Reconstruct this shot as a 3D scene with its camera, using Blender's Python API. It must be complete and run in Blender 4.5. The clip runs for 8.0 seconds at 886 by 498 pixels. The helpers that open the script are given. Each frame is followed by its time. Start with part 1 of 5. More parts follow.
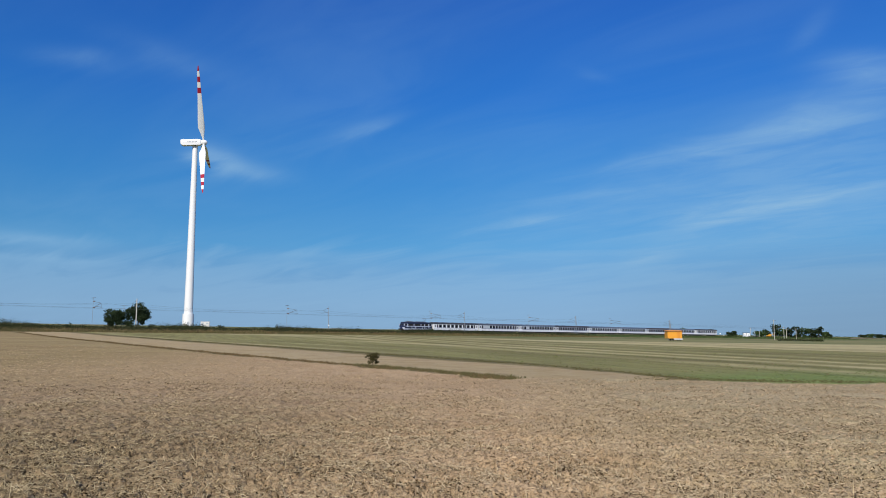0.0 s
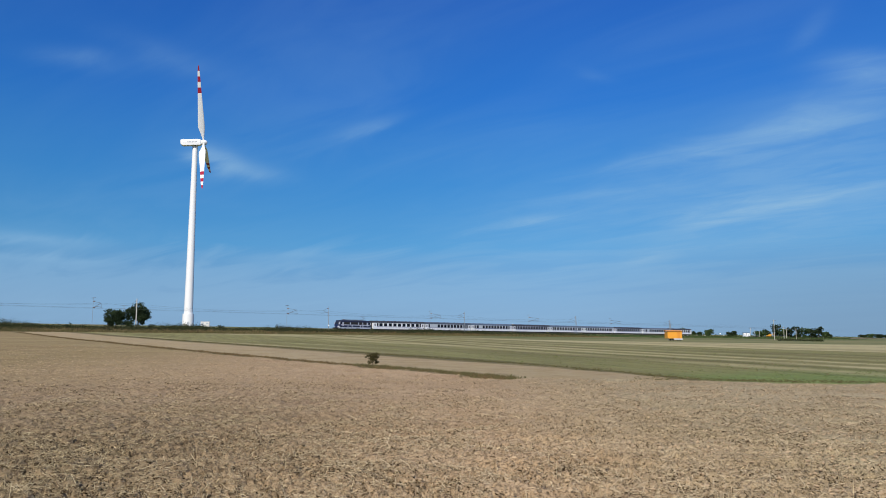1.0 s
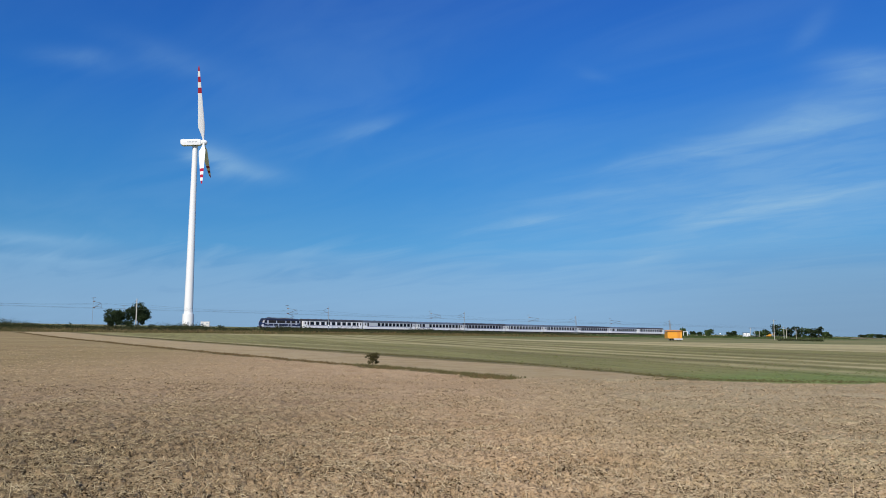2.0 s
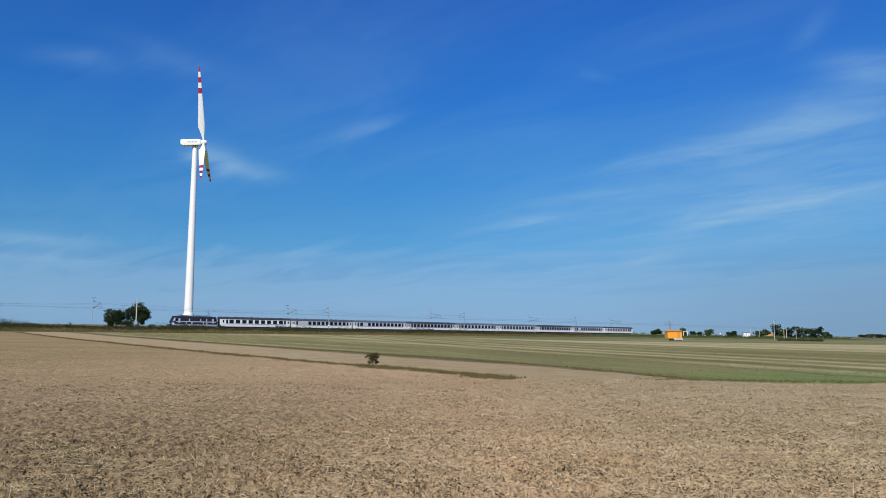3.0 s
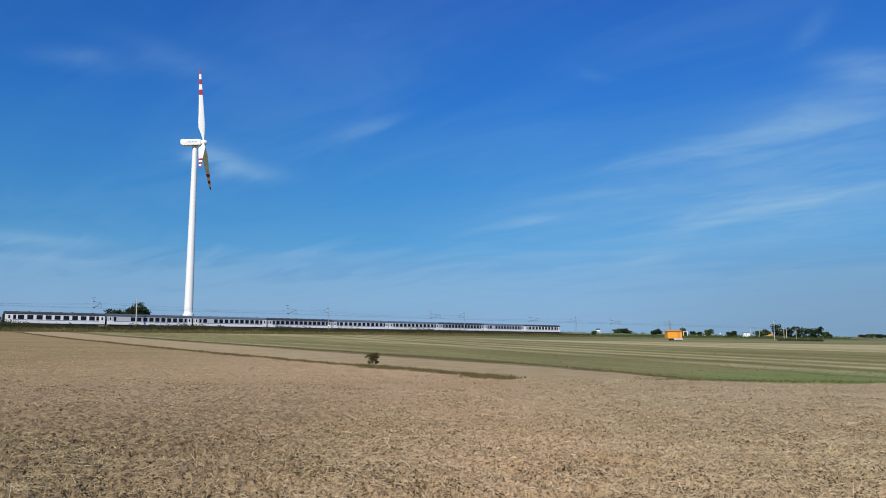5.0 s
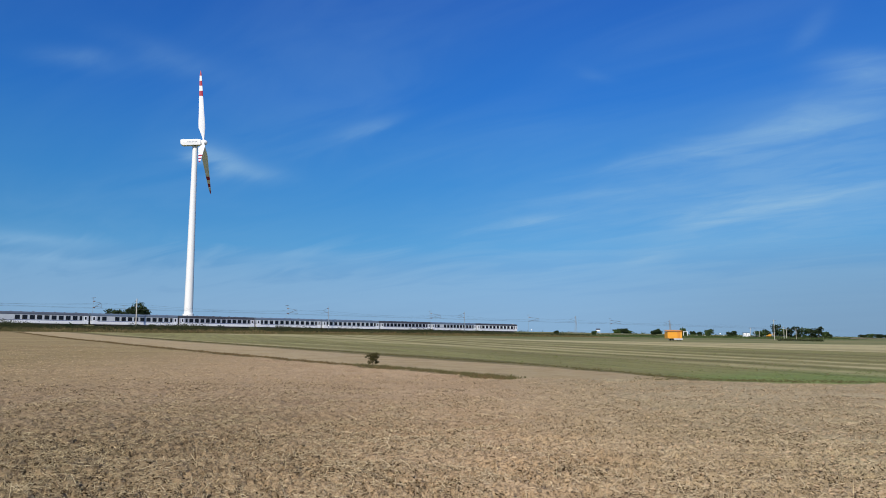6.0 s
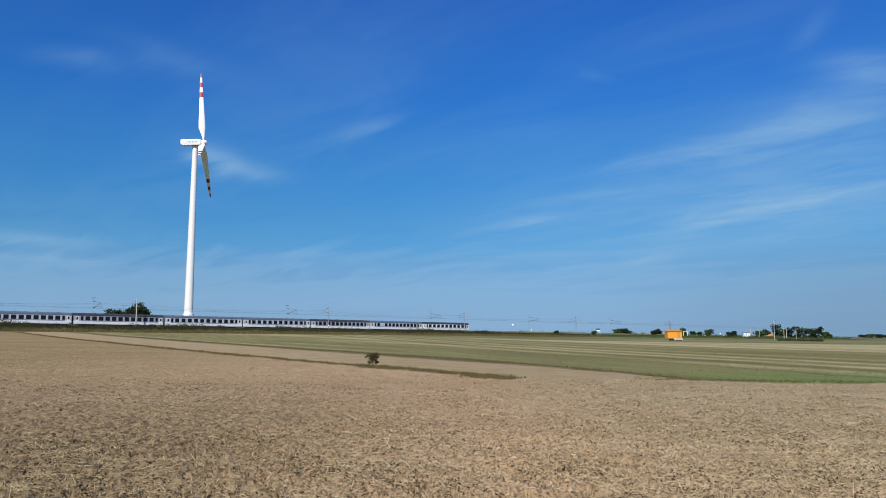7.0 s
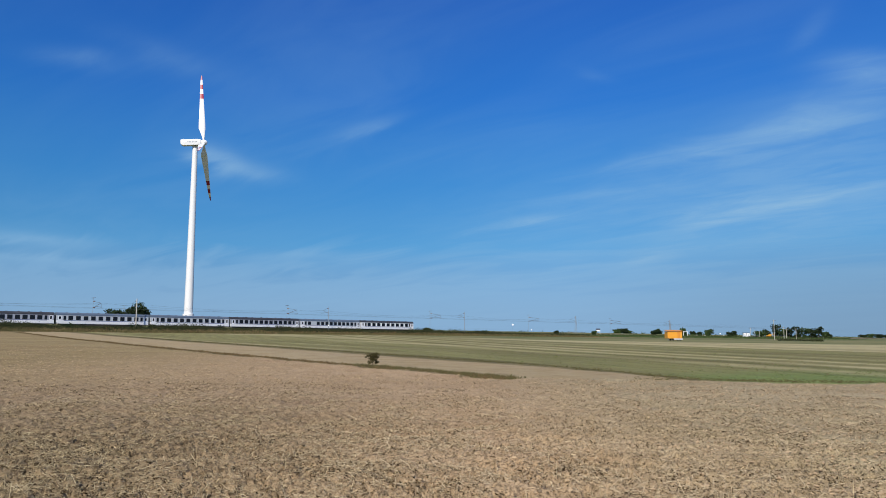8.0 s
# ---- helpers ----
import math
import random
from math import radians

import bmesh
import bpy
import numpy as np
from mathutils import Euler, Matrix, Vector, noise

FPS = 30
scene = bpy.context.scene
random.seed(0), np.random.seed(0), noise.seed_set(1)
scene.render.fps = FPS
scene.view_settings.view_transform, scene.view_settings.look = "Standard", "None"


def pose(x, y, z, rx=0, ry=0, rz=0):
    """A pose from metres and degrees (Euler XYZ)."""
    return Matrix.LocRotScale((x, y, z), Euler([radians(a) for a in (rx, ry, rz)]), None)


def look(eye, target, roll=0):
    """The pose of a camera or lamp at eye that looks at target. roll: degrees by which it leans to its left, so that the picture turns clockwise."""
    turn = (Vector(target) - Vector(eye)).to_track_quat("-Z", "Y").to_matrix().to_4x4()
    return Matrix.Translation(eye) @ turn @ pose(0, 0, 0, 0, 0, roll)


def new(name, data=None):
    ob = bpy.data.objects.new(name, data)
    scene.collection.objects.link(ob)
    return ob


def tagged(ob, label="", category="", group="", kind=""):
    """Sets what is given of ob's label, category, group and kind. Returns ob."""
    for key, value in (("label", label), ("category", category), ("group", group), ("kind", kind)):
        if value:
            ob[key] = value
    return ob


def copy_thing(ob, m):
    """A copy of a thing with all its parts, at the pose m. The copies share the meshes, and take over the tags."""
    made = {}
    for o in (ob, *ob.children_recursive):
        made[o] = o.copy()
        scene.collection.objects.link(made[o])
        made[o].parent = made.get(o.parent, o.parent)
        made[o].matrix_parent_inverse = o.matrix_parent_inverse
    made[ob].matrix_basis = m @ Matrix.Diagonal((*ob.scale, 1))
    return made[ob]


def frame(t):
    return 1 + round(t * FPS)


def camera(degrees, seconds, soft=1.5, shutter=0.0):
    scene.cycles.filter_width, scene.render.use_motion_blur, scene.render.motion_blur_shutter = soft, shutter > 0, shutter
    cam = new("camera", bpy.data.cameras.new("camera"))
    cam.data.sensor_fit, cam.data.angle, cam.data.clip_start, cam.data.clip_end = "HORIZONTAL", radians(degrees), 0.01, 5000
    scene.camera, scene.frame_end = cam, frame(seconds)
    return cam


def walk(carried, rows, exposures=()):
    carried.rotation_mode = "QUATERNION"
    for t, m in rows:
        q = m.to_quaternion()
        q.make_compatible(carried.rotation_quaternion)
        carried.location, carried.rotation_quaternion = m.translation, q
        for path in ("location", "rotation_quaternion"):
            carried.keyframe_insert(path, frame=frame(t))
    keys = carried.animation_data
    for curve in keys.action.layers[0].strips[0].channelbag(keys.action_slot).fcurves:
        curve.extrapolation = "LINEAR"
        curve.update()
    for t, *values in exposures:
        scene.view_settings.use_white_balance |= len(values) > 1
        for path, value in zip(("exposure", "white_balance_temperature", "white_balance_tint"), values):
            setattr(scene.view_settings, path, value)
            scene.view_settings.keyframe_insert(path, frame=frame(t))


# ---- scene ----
# ---------------------------------------------------------------- camera
cam = camera(59.19, 8.0, soft=0.9)
EYE = (0.0, 0.0, 1.8)
PITCH = radians(6.818)
AIM = (0.0, math.cos(PITCH), 1.8 + math.sin(PITCH))
walk(cam, [(0.0, look(EYE, AIM, 0.115)), (8.0, look(EYE, AIM, 0.115))])

# ---------------------------------------------------------------- sky, sun, exposure
SUN_ELEVATION, SUN_TURN = radians(42), radians(193)     # turn clockwise from +Y
scene.view_settings.exposure = 0.0


def sky():
    world = bpy.data.worlds.new("world")
    scene.world = world
    world.use_nodes = True
    nt = world.node_tree
    nt.nodes.clear()
    N = nt.nodes.new
    link = nt.links.new
    out, bg = N("ShaderNodeOutputWorld"), N("ShaderNodeBackground")
    tex = N("ShaderNodeTexSky")
    tex.sky_type, tex.sun_disc = "NISHITA", False
    tex.sun_elevation, tex.sun_rotation = SUN_ELEVATION, SUN_TURN
    tex.altitude, tex.air_density, tex.dust_density, tex.ozone_density = 100, 1.0, 0.4, 2.0
    hsv = N("ShaderNodeHueSaturation")
    hsv.inputs["Saturation"].default_value = 1.22
    link(tex.outputs[0], hsv.inputs["Color"])
    co = N("ShaderNodeTexCoord")
    sep = N("ShaderNodeSeparateXYZ")
    link(co.outputs["Generated"], sep.inputs[0])
    # clear autumn air: the deep blue of the height thins to a pale blue at the horizon
    air = N("ShaderNodeValToRGB")
    link(sep.outputs[2], air.inputs[0])
    tones = ((0.0, (0.18, 0.30, 0.50)), (0.05, (0.17, 0.35, 0.62)), (0.12, (0.085, 0.35, 0.71)), (0.20, (0.042, 0.265, 0.68)), (0.30, (0.020, 0.18, 0.63)), (0.42, (0.014, 0.118, 0.52)), (0.62, (0.035, 0.12, 0.42)), (1.0, (0.06, 0.135, 0.34)))
    while len(air.color_ramp.elements) < len(tones):
        air.color_ramp.elements.new(0.5)
    for el, (p_, c_) in zip(air.color_ramp.elements, tones):
        el.position, el.color = p_, (*c_, 1)
    gain = N("ShaderNodeVectorMath")
    gain.operation = "SCALE"
    gain.inputs["Scale"].default_value = 10.0
    link(air.outputs[0], gain.inputs[0])
    side = N("ShaderNodeMapRange")                       # the air is deeper on the side away from the haze
    side.inputs[1].default_value, side.inputs[2].default_value = -0.55, 0.15
    side.inputs[3].default_value, side.inputs[4].default_value = 8.0, 10.0
    link(sep.outputs[0], side.inputs[0]), link(side.outputs[0], gain.inputs["Scale"])
    clear = N("ShaderNodeMix")
    clear.data_type = "RGBA"
    clear.inputs[0].default_value = 0.95
    link(hsv.outputs[0], clear.inputs[6]), link(gain.outputs[0], clear.inputs[7])
    # cirrus: a plane of thin streaks far overhead

    def m(op, a, b=None, c=None):
        n = N("ShaderNodeMath")
        n.operation = op
        for i, v in enumerate((a, b, c)):
            if v is None:
                continue
            if isinstance(v, (int, float)):
                n.inputs[i].default_value = v
            else:
                link(v, n.inputs[i])
        return n.outputs[0]

    up = m("MAXIMUM", sep.outputs[2], 0.0)
    den = m("ADD", up, 0.10)
    px, py = m("DIVIDE", sep.outputs[0], den), m("DIVIDE", sep.outputs[1], den)
    along_ = m("SUBTRACT", m("MULTIPLY", px, 0.74), m("MULTIPLY", py, 0.67))
    across = m("ADD", m("MULTIPLY", px, 0.67), m("MULTIPLY", py, 0.74))

    def streaks(sx, sy, scale, detail, rough, warp, shift):
        comb = N("ShaderNodeCombineXYZ")
        link(m("MULTIPLY", along_, sx), comb.inputs[0]), link(m("MULTIPLY", across, sy), comb.inputs[1])
        comb.inputs[2].default_value = shift
        n = N("ShaderNodeTexNoise")
        n.inputs["Scale"].default_value, n.inputs["Detail"].default_value = scale, detail
        n.inputs["Roughness"].default_value, n.inputs["Distortion"].default_value = rough, warp
        link(comb.outputs[0], n.inputs["Vector"])
        return n.outputs[0]

    def ramp(v, lo, hi):
        n = N("ShaderNodeMapRange")
        n.interpolation_type = "SMOOTHSTEP"
        n.inputs[1].default_value, n.inputs[2].default_value = lo, hi
        link(v, n.inputs[0])
        return n.outputs[0]

    fine = ramp(streaks(0.55, 1.7, 1.6, 6, 0.55, 1.0, 0.3), 0.28, 0.74)
    broad = ramp(streaks(0.5, 1.0, 1.0, 4, 0.5, 0.6, 4.7), 0.36, 0.68)
    wisp = m("MULTIPLY", m("ADD", 0.2, m("MULTIPLY", fine, 0.8)), m("ADD", 0.35, m("MULTIPLY", broad, 0.65)))
    warp = streaks(0.9, 1.3, 2.2, 4, 0.6, 0.0, 8.1)
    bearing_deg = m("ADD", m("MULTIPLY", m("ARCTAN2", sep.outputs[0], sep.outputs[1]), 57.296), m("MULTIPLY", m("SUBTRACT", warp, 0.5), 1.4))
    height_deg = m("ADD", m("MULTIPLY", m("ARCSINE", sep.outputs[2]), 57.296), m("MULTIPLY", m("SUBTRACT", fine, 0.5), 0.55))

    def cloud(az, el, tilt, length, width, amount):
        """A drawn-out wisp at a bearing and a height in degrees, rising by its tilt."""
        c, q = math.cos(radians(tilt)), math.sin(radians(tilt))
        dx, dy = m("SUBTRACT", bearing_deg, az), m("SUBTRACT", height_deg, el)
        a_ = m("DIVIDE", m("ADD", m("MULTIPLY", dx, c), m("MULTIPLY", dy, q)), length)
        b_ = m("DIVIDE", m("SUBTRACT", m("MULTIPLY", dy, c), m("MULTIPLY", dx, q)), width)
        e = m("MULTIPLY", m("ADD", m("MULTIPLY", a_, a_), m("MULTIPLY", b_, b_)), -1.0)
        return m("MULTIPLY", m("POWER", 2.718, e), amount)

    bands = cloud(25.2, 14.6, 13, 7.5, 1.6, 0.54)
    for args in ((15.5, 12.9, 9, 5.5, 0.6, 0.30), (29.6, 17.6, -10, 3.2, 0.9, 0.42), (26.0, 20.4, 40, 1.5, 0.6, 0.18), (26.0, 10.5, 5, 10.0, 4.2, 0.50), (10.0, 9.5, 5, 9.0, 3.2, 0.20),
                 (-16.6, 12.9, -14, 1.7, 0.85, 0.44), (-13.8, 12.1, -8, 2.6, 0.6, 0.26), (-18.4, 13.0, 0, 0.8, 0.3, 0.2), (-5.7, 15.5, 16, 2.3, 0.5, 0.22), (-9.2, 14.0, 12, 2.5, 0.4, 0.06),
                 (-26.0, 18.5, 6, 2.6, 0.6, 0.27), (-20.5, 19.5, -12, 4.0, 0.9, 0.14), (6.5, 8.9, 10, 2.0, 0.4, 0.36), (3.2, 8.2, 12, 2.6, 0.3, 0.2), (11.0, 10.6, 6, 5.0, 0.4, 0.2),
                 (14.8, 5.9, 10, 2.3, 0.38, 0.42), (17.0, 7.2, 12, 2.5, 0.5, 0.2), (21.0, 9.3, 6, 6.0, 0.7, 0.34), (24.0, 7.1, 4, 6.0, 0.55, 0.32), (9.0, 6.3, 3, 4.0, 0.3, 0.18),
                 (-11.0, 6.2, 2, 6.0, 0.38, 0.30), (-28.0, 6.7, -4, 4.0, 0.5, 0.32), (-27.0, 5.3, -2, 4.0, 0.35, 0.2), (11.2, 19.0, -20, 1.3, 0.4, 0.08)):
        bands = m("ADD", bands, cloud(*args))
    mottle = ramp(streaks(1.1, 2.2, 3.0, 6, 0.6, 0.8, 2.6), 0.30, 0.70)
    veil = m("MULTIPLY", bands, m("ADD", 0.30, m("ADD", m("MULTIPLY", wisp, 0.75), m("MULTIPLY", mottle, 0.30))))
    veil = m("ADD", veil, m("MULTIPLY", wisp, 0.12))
    # thin haze layer low over the plain, with a torn upper hem
    hem = m("ADD", sep.outputs[2], m("MULTIPLY", m("SUBTRACT", fine, 0.5), 0.05))
    veil = m("ADD", veil, m("MULTIPLY", ramp(hem, 0.128, 0.06), 0.44))
    veil = m("MINIMUM", veil, 0.85)
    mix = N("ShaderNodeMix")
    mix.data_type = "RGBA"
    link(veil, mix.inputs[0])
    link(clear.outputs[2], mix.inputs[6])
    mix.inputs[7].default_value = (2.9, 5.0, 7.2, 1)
    # the haze over the plain is thicker and dimmer towards the east
    dim = m("SUBTRACT", 1.0, m("MULTIPLY", m("MULTIPLY", ramp(sep.outputs[0], 0.12, 0.5), ramp(up, 0.16, 0.04)), 0.17))
    dimmed = N("ShaderNodeVectorMath")
    dimmed.operation = "SCALE"
    link(mix.outputs[2], dimmed.inputs[0]), link(dim, dimmed.inputs["Scale"])
    link(dimmed.outputs[0], bg.inputs[0])
    bg.inputs[1].default_value = 0.10
    link(bg.outputs[0], out.inputs[0])


sky()
sun = new("sun", bpy.data.lights.new("sun", "SUN"))
sun.data.energy, sun.data.angle, sun.data.color = 5.0, radians(0.53), (1.0, 0.93, 0.82)
_h = math.cos(SUN_ELEVATION)
sun.matrix_world = look((_h * math.sin(SUN_TURN) * 50, _h * math.cos(SUN_TURN) * 50, math.sin(SUN_ELEVATION) * 50), (0, 0, 0))


# ---------------------------------------------------------------- materials
def mat(name, color, rough=0.6, metal=0.0, vary=0.12, scale=1.0, bump=0.0, stain=None, stain_amount=0.0, island=False, space="Object"):
    """A painted or natural surface: two scales of variation, stains and fine relief."""
    M = bpy.data.materials.new(name)
    M.use_nodes = True
    nt = M.node_tree
    N, link = nt.nodes.new, nt.links.new
    b = nt.nodes["Principled BSDF"]
    b.inputs["Roughness"].default_value, b.inputs["Metallic"].default_value = rough, metal
    if rough >= 0.75:
        b.inputs["Specular IOR Level"].default_value = 0.12
    co = N("ShaderNodeTexCoord")
    n1, n2 = N("ShaderNodeTexNoise"), N("ShaderNodeTexNoise")
    n1.inputs["Scale"].default_value, n1.inputs["Detail"].default_value = scale, 4
    n2.inputs["Scale"].default_value, n2.inputs["Detail"].default_value = scale * 9, 6
    for n in (n1, n2):
        link(co.outputs[space], n.inputs["Vector"])
    mx = N("ShaderNodeMix")
    mx.data_type = "FLOAT"
    mx.inputs[0].default_value = 0.45
    link(n1.outputs[0], mx.inputs[2]), link(n2.outputs[0], mx.inputs[3])
    val = mx.outputs[0]
    if island:
        geo = N("ShaderNodeNewGeometry")
        mi = N("ShaderNodeMix")
        mi.data_type = "FLOAT"
        mi.inputs[0].default_value = 0.6
        link(val, mi.inputs[2]), link(geo.outputs["Random Per Island"], mi.inputs[3])
        val = mi.outputs[0]
    mr = N("ShaderNodeMapRange")
    mr.inputs[1].default_value, mr.inputs[2].default_value = (0.0, 1.0) if island else (0.3, 0.7)
    mr.inputs[3].default_value, mr.inputs[4].default_value = 1 - vary, 1 + vary
    link(val, mr.inputs[0])
    h = N("ShaderNodeVectorMath")
    h.operation = "SCALE"
    h.inputs[0].default_value = color
    link(mr.outputs[0], h.inputs["Scale"])
    col = h.outputs[0]
    if stain:
        st = N("ShaderNodeMapRange")
        st.inputs[1].default_value, st.inputs[2].default_value, st.inputs[4].default_value = 0.5, 0.72, stain_amount
        link(n1.outputs[0], st.inputs[0])
        ms = N("ShaderNodeMix")
        ms.data_type = "RGBA"
        link(st.outputs[0], ms.inputs[0]), link(col, ms.inputs[6])
        ms.inputs[7].default_value = (*stain, 1)
        col = ms.outputs[2]
    link(col, b.inputs["Base Color"])
    if bump:
        bp = N("ShaderNodeBump")
        bp.inputs["Strength"].default_value, bp.inputs["Distance"].default_value = 0.6, bump
        link(n2.outputs[0], bp.inputs["Height"])
        link(bp.outputs[0], b.inputs["Normal"])
    return M


def glass_mat(name, color):
    M = mat(name, color, 0.08, 0.0, 0.25, 0.6)
    b = M.node_tree.nodes["Principled BSDF"]
    b.inputs["Specular IOR Level"].default_value = 0.3
    return M


M_WHITE = mat("turbine_white_paint", (0.78, 0.79, 0.80), 0.42, 0, 0.02, 0.3)
M_RED = mat("blade_red_paint", (0.34, 0.010, 0.03), 0.42, 0, 0.08, 0.4)
M_GREYBAR = mat("grey_lettering", (0.42, 0.45, 0.50), 0.5, 0, 0.05)
M_CONCRETE = mat("mast_concrete", (0.50, 0.48, 0.43), 0.85, 0, 0.12, 0.8, 0.01, (0.3, 0.29, 0.26), 0.3)
M_STEEL = mat("weathered_steel", (0.16, 0.17, 0.18), 0.6, 0.5, 0.2, 1.2)
M_RUST = mat("rusty_rail_steel", (0.16, 0.09, 0.06), 0.7, 0.4, 0.2, 1.5)
M_WIRE = mat("copper_wire_dull", (0.10, 0.10, 0.10), 0.6, 0.3, 0.1)
M_VERGE = mat("verge_grass", (0.05, 0.08, 0.026), 0.75, 0, 0.45, 0.3, 0, island=True)
M_OLIVE = mat("olive_furrow_grass", (0.11, 0.10, 0.042), 0.8, 0, 0.5, 0.3, 0, island=True)
M_GALV = mat("galvanised_steel", (0.25, 0.29, 0.33), 0.6, 0.15, 0.15, 1.2)
M_BUSHLEAF = mat("bush_leaves", (0.064, 0.056, 0.019), 0.8, 0, 0.6, 0.5, 0, island=True)
M_INSUL = mat("brown_insulator", (0.12, 0.06, 0.04), 0.3)
M_BALLAST = mat("ballast_stone", (0.24, 0.21, 0.18), 0.95, 0, 0.3, 3.0, 0.05)
M_SLEEPER = mat("concrete_sleeper", (0.36, 0.34, 0.31), 0.9, 0, 0.15, 2.0)
M_COACH_W = mat("coach_white_paint", (0.80, 0.81, 0.84), 0.35, 0, 0.05, 0.35, 0, (0.5, 0.46, 0.40), 0.25)
M_COACH_L = mat("coach_light_grey_paint", (0.48, 0.515, 0.565), 0.35, 0, 0.05, 0.35, 0, (0.4, 0.38, 0.35), 0.25)
M_COACH_G = mat("coach_grey_paint", (0.36, 0.38, 0.45), 0.35, 0, 0.06, 0.35, 0, (0.3, 0.28, 0.26), 0.25)
M_ROOF = mat("coach_roof_grey", (0.065, 0.08, 0.11), 0.6, 0, 0.15, 0.5, 0, (0.09, 0.088, 0.092), 0.3)
M_ROOF_B = mat("coach_roof_dark", (0.036, 0.038, 0.048), 0.6, 0, 0.15, 0.5, 0, (0.09, 0.088, 0.092), 0.3)
M_ROOF_BLUE = mat("coach_roof_bluish", (0.09, 0.125, 0.18), 0.55, 0, 0.12, 0.5, 0, (0.15, 0.15, 0.15), 0.4)
M_UNDER = mat("underframe_grime", (0.045, 0.042, 0.04), 0.8, 0, 0.25, 1.0)
M_BLUE = mat("locomotive_blue_paint", (0.008, 0.016, 0.060), 0.35, 0, 0.1, 0.6, 0, (0.05, 0.05, 0.07), 0.3)
M_NAVY = mat("dark_navy_louvre", (0.010, 0.015, 0.042), 0.6, 0, 0.2, 1.0)
M_LOCO_G = mat("locomotive_pale_grey_paint", (0.44, 0.47, 0.56), 0.4, 0, 0.08, 0.6, 0, (0.3, 0.28, 0.28), 0.3)
M_STRIPE = mat("coach_blue_line", (0.13, 0.16, 0.30), 0.4, 0, 0.06, 0.6)
M_GLASS = glass_mat("dark_window_glass", (0.010, 0.012, 0.018))
M_SCREEN = mat("cab_windscreen_glass", (0.02, 0.024, 0.03), 0.5, 0, 0.2, 0.6)
M_SCREEN.node_tree.nodes["Principled BSDF"].inputs["Specular IOR Level"].default_value = 0.2
M_RUBBER = mat("black_rubber", (0.02, 0.02, 0.02), 0.8)
M_ORANGE = mat("orange_boards", (0.74, 0.33, 0.03), 0.6, 0, 0.12, 1.2, 0, (0.45, 0.2, 0.05), 0.3)
M_ORANGE_D = mat("orange_trim", (0.62, 0.24, 0.03), 0.6, 0, 0.1, 1.2)
M_PLASTER = mat("white_plaster", (0.70, 0.69, 0.66), 0.8, 0, 0.06, 0.7)
M_YELLOW = mat("yellow_machine_paint", (0.65, 0.30, 0.02), 0.5, 0, 0.1, 1.0)
M_CARPAINT = mat("dark_car_paint", (0.03, 0.03, 0.04), 0.25, 0, 0.05)
M_SIGNW = mat("white_reflective_sign", (0.88, 0.89, 0.90), 0.35, 0, 0.03)
M_SIGNB = mat("dark_sign_band", (0.05, 0.06, 0.09), 0.5)
M_BARK = mat("bark", (0.11, 0.085, 0.06), 0.9, 0, 0.3, 3.0, 0.02)
M_LEAF = mat("tree_leaves", (0.052, 0.085, 0.028), 0.8, 0, 0.55, 0.5, 0, island=True)
M_LEAF_D = mat("dark_tree_leaves", (0.026, 0.042, 0.018), 0.8, 0, 0.55, 0.5, 0, island=True)
M_WEED = mat("embankment_weeds", (0.036, 0.043, 0.018), 0.8, 0, 0.8, 0.25, 0, island=True, space="Object")
M_DRYGRASS = mat("dry_grass", (0.20, 0.16, 0.085), 0.85, 0, 0.45, 0.3, 0, island=True)
M_GREENGRASS = mat("green_grass", (0.115, 0.14, 0.045), 0.75, 0, 0.45, 0.3, 0, island=True)
M_BROWNWEED = mat("brown_furrow_weeds", (0.16, 0.112, 0.056), 0.85, 0, 0.5, 0.3, 0, island=True)
M_STRAW = mat("straw", (0.50, 0.40, 0.25), 0.7, 0, 0.35, 2.0, 0, island=True)
M_LITTER = mat("chopped_straw_litter", (0.41, 0.312, 0.19), 0.85, 0, 0.85, 1.2, 0, island=True)
# dark brown of leaf scraps that also imitate shadow in the soil's cracks
M_LITTER_SHADE = mat("brown_litter_and_gap_shade", (0.068, 0.044, 0.021), 0.9, 0, 0.7, 1.2, 0, island=True)
M_STRAW_D = mat("weathered_stalk", (0.33, 0.255, 0.155), 0.8, 0, 0.35, 2.0, 0, island=True)
M_CLOD = mat("dry_soil_clod", (0.36, 0.265, 0.165), 0.95, 0, 0.65, 9.0, 0.015, island=True)


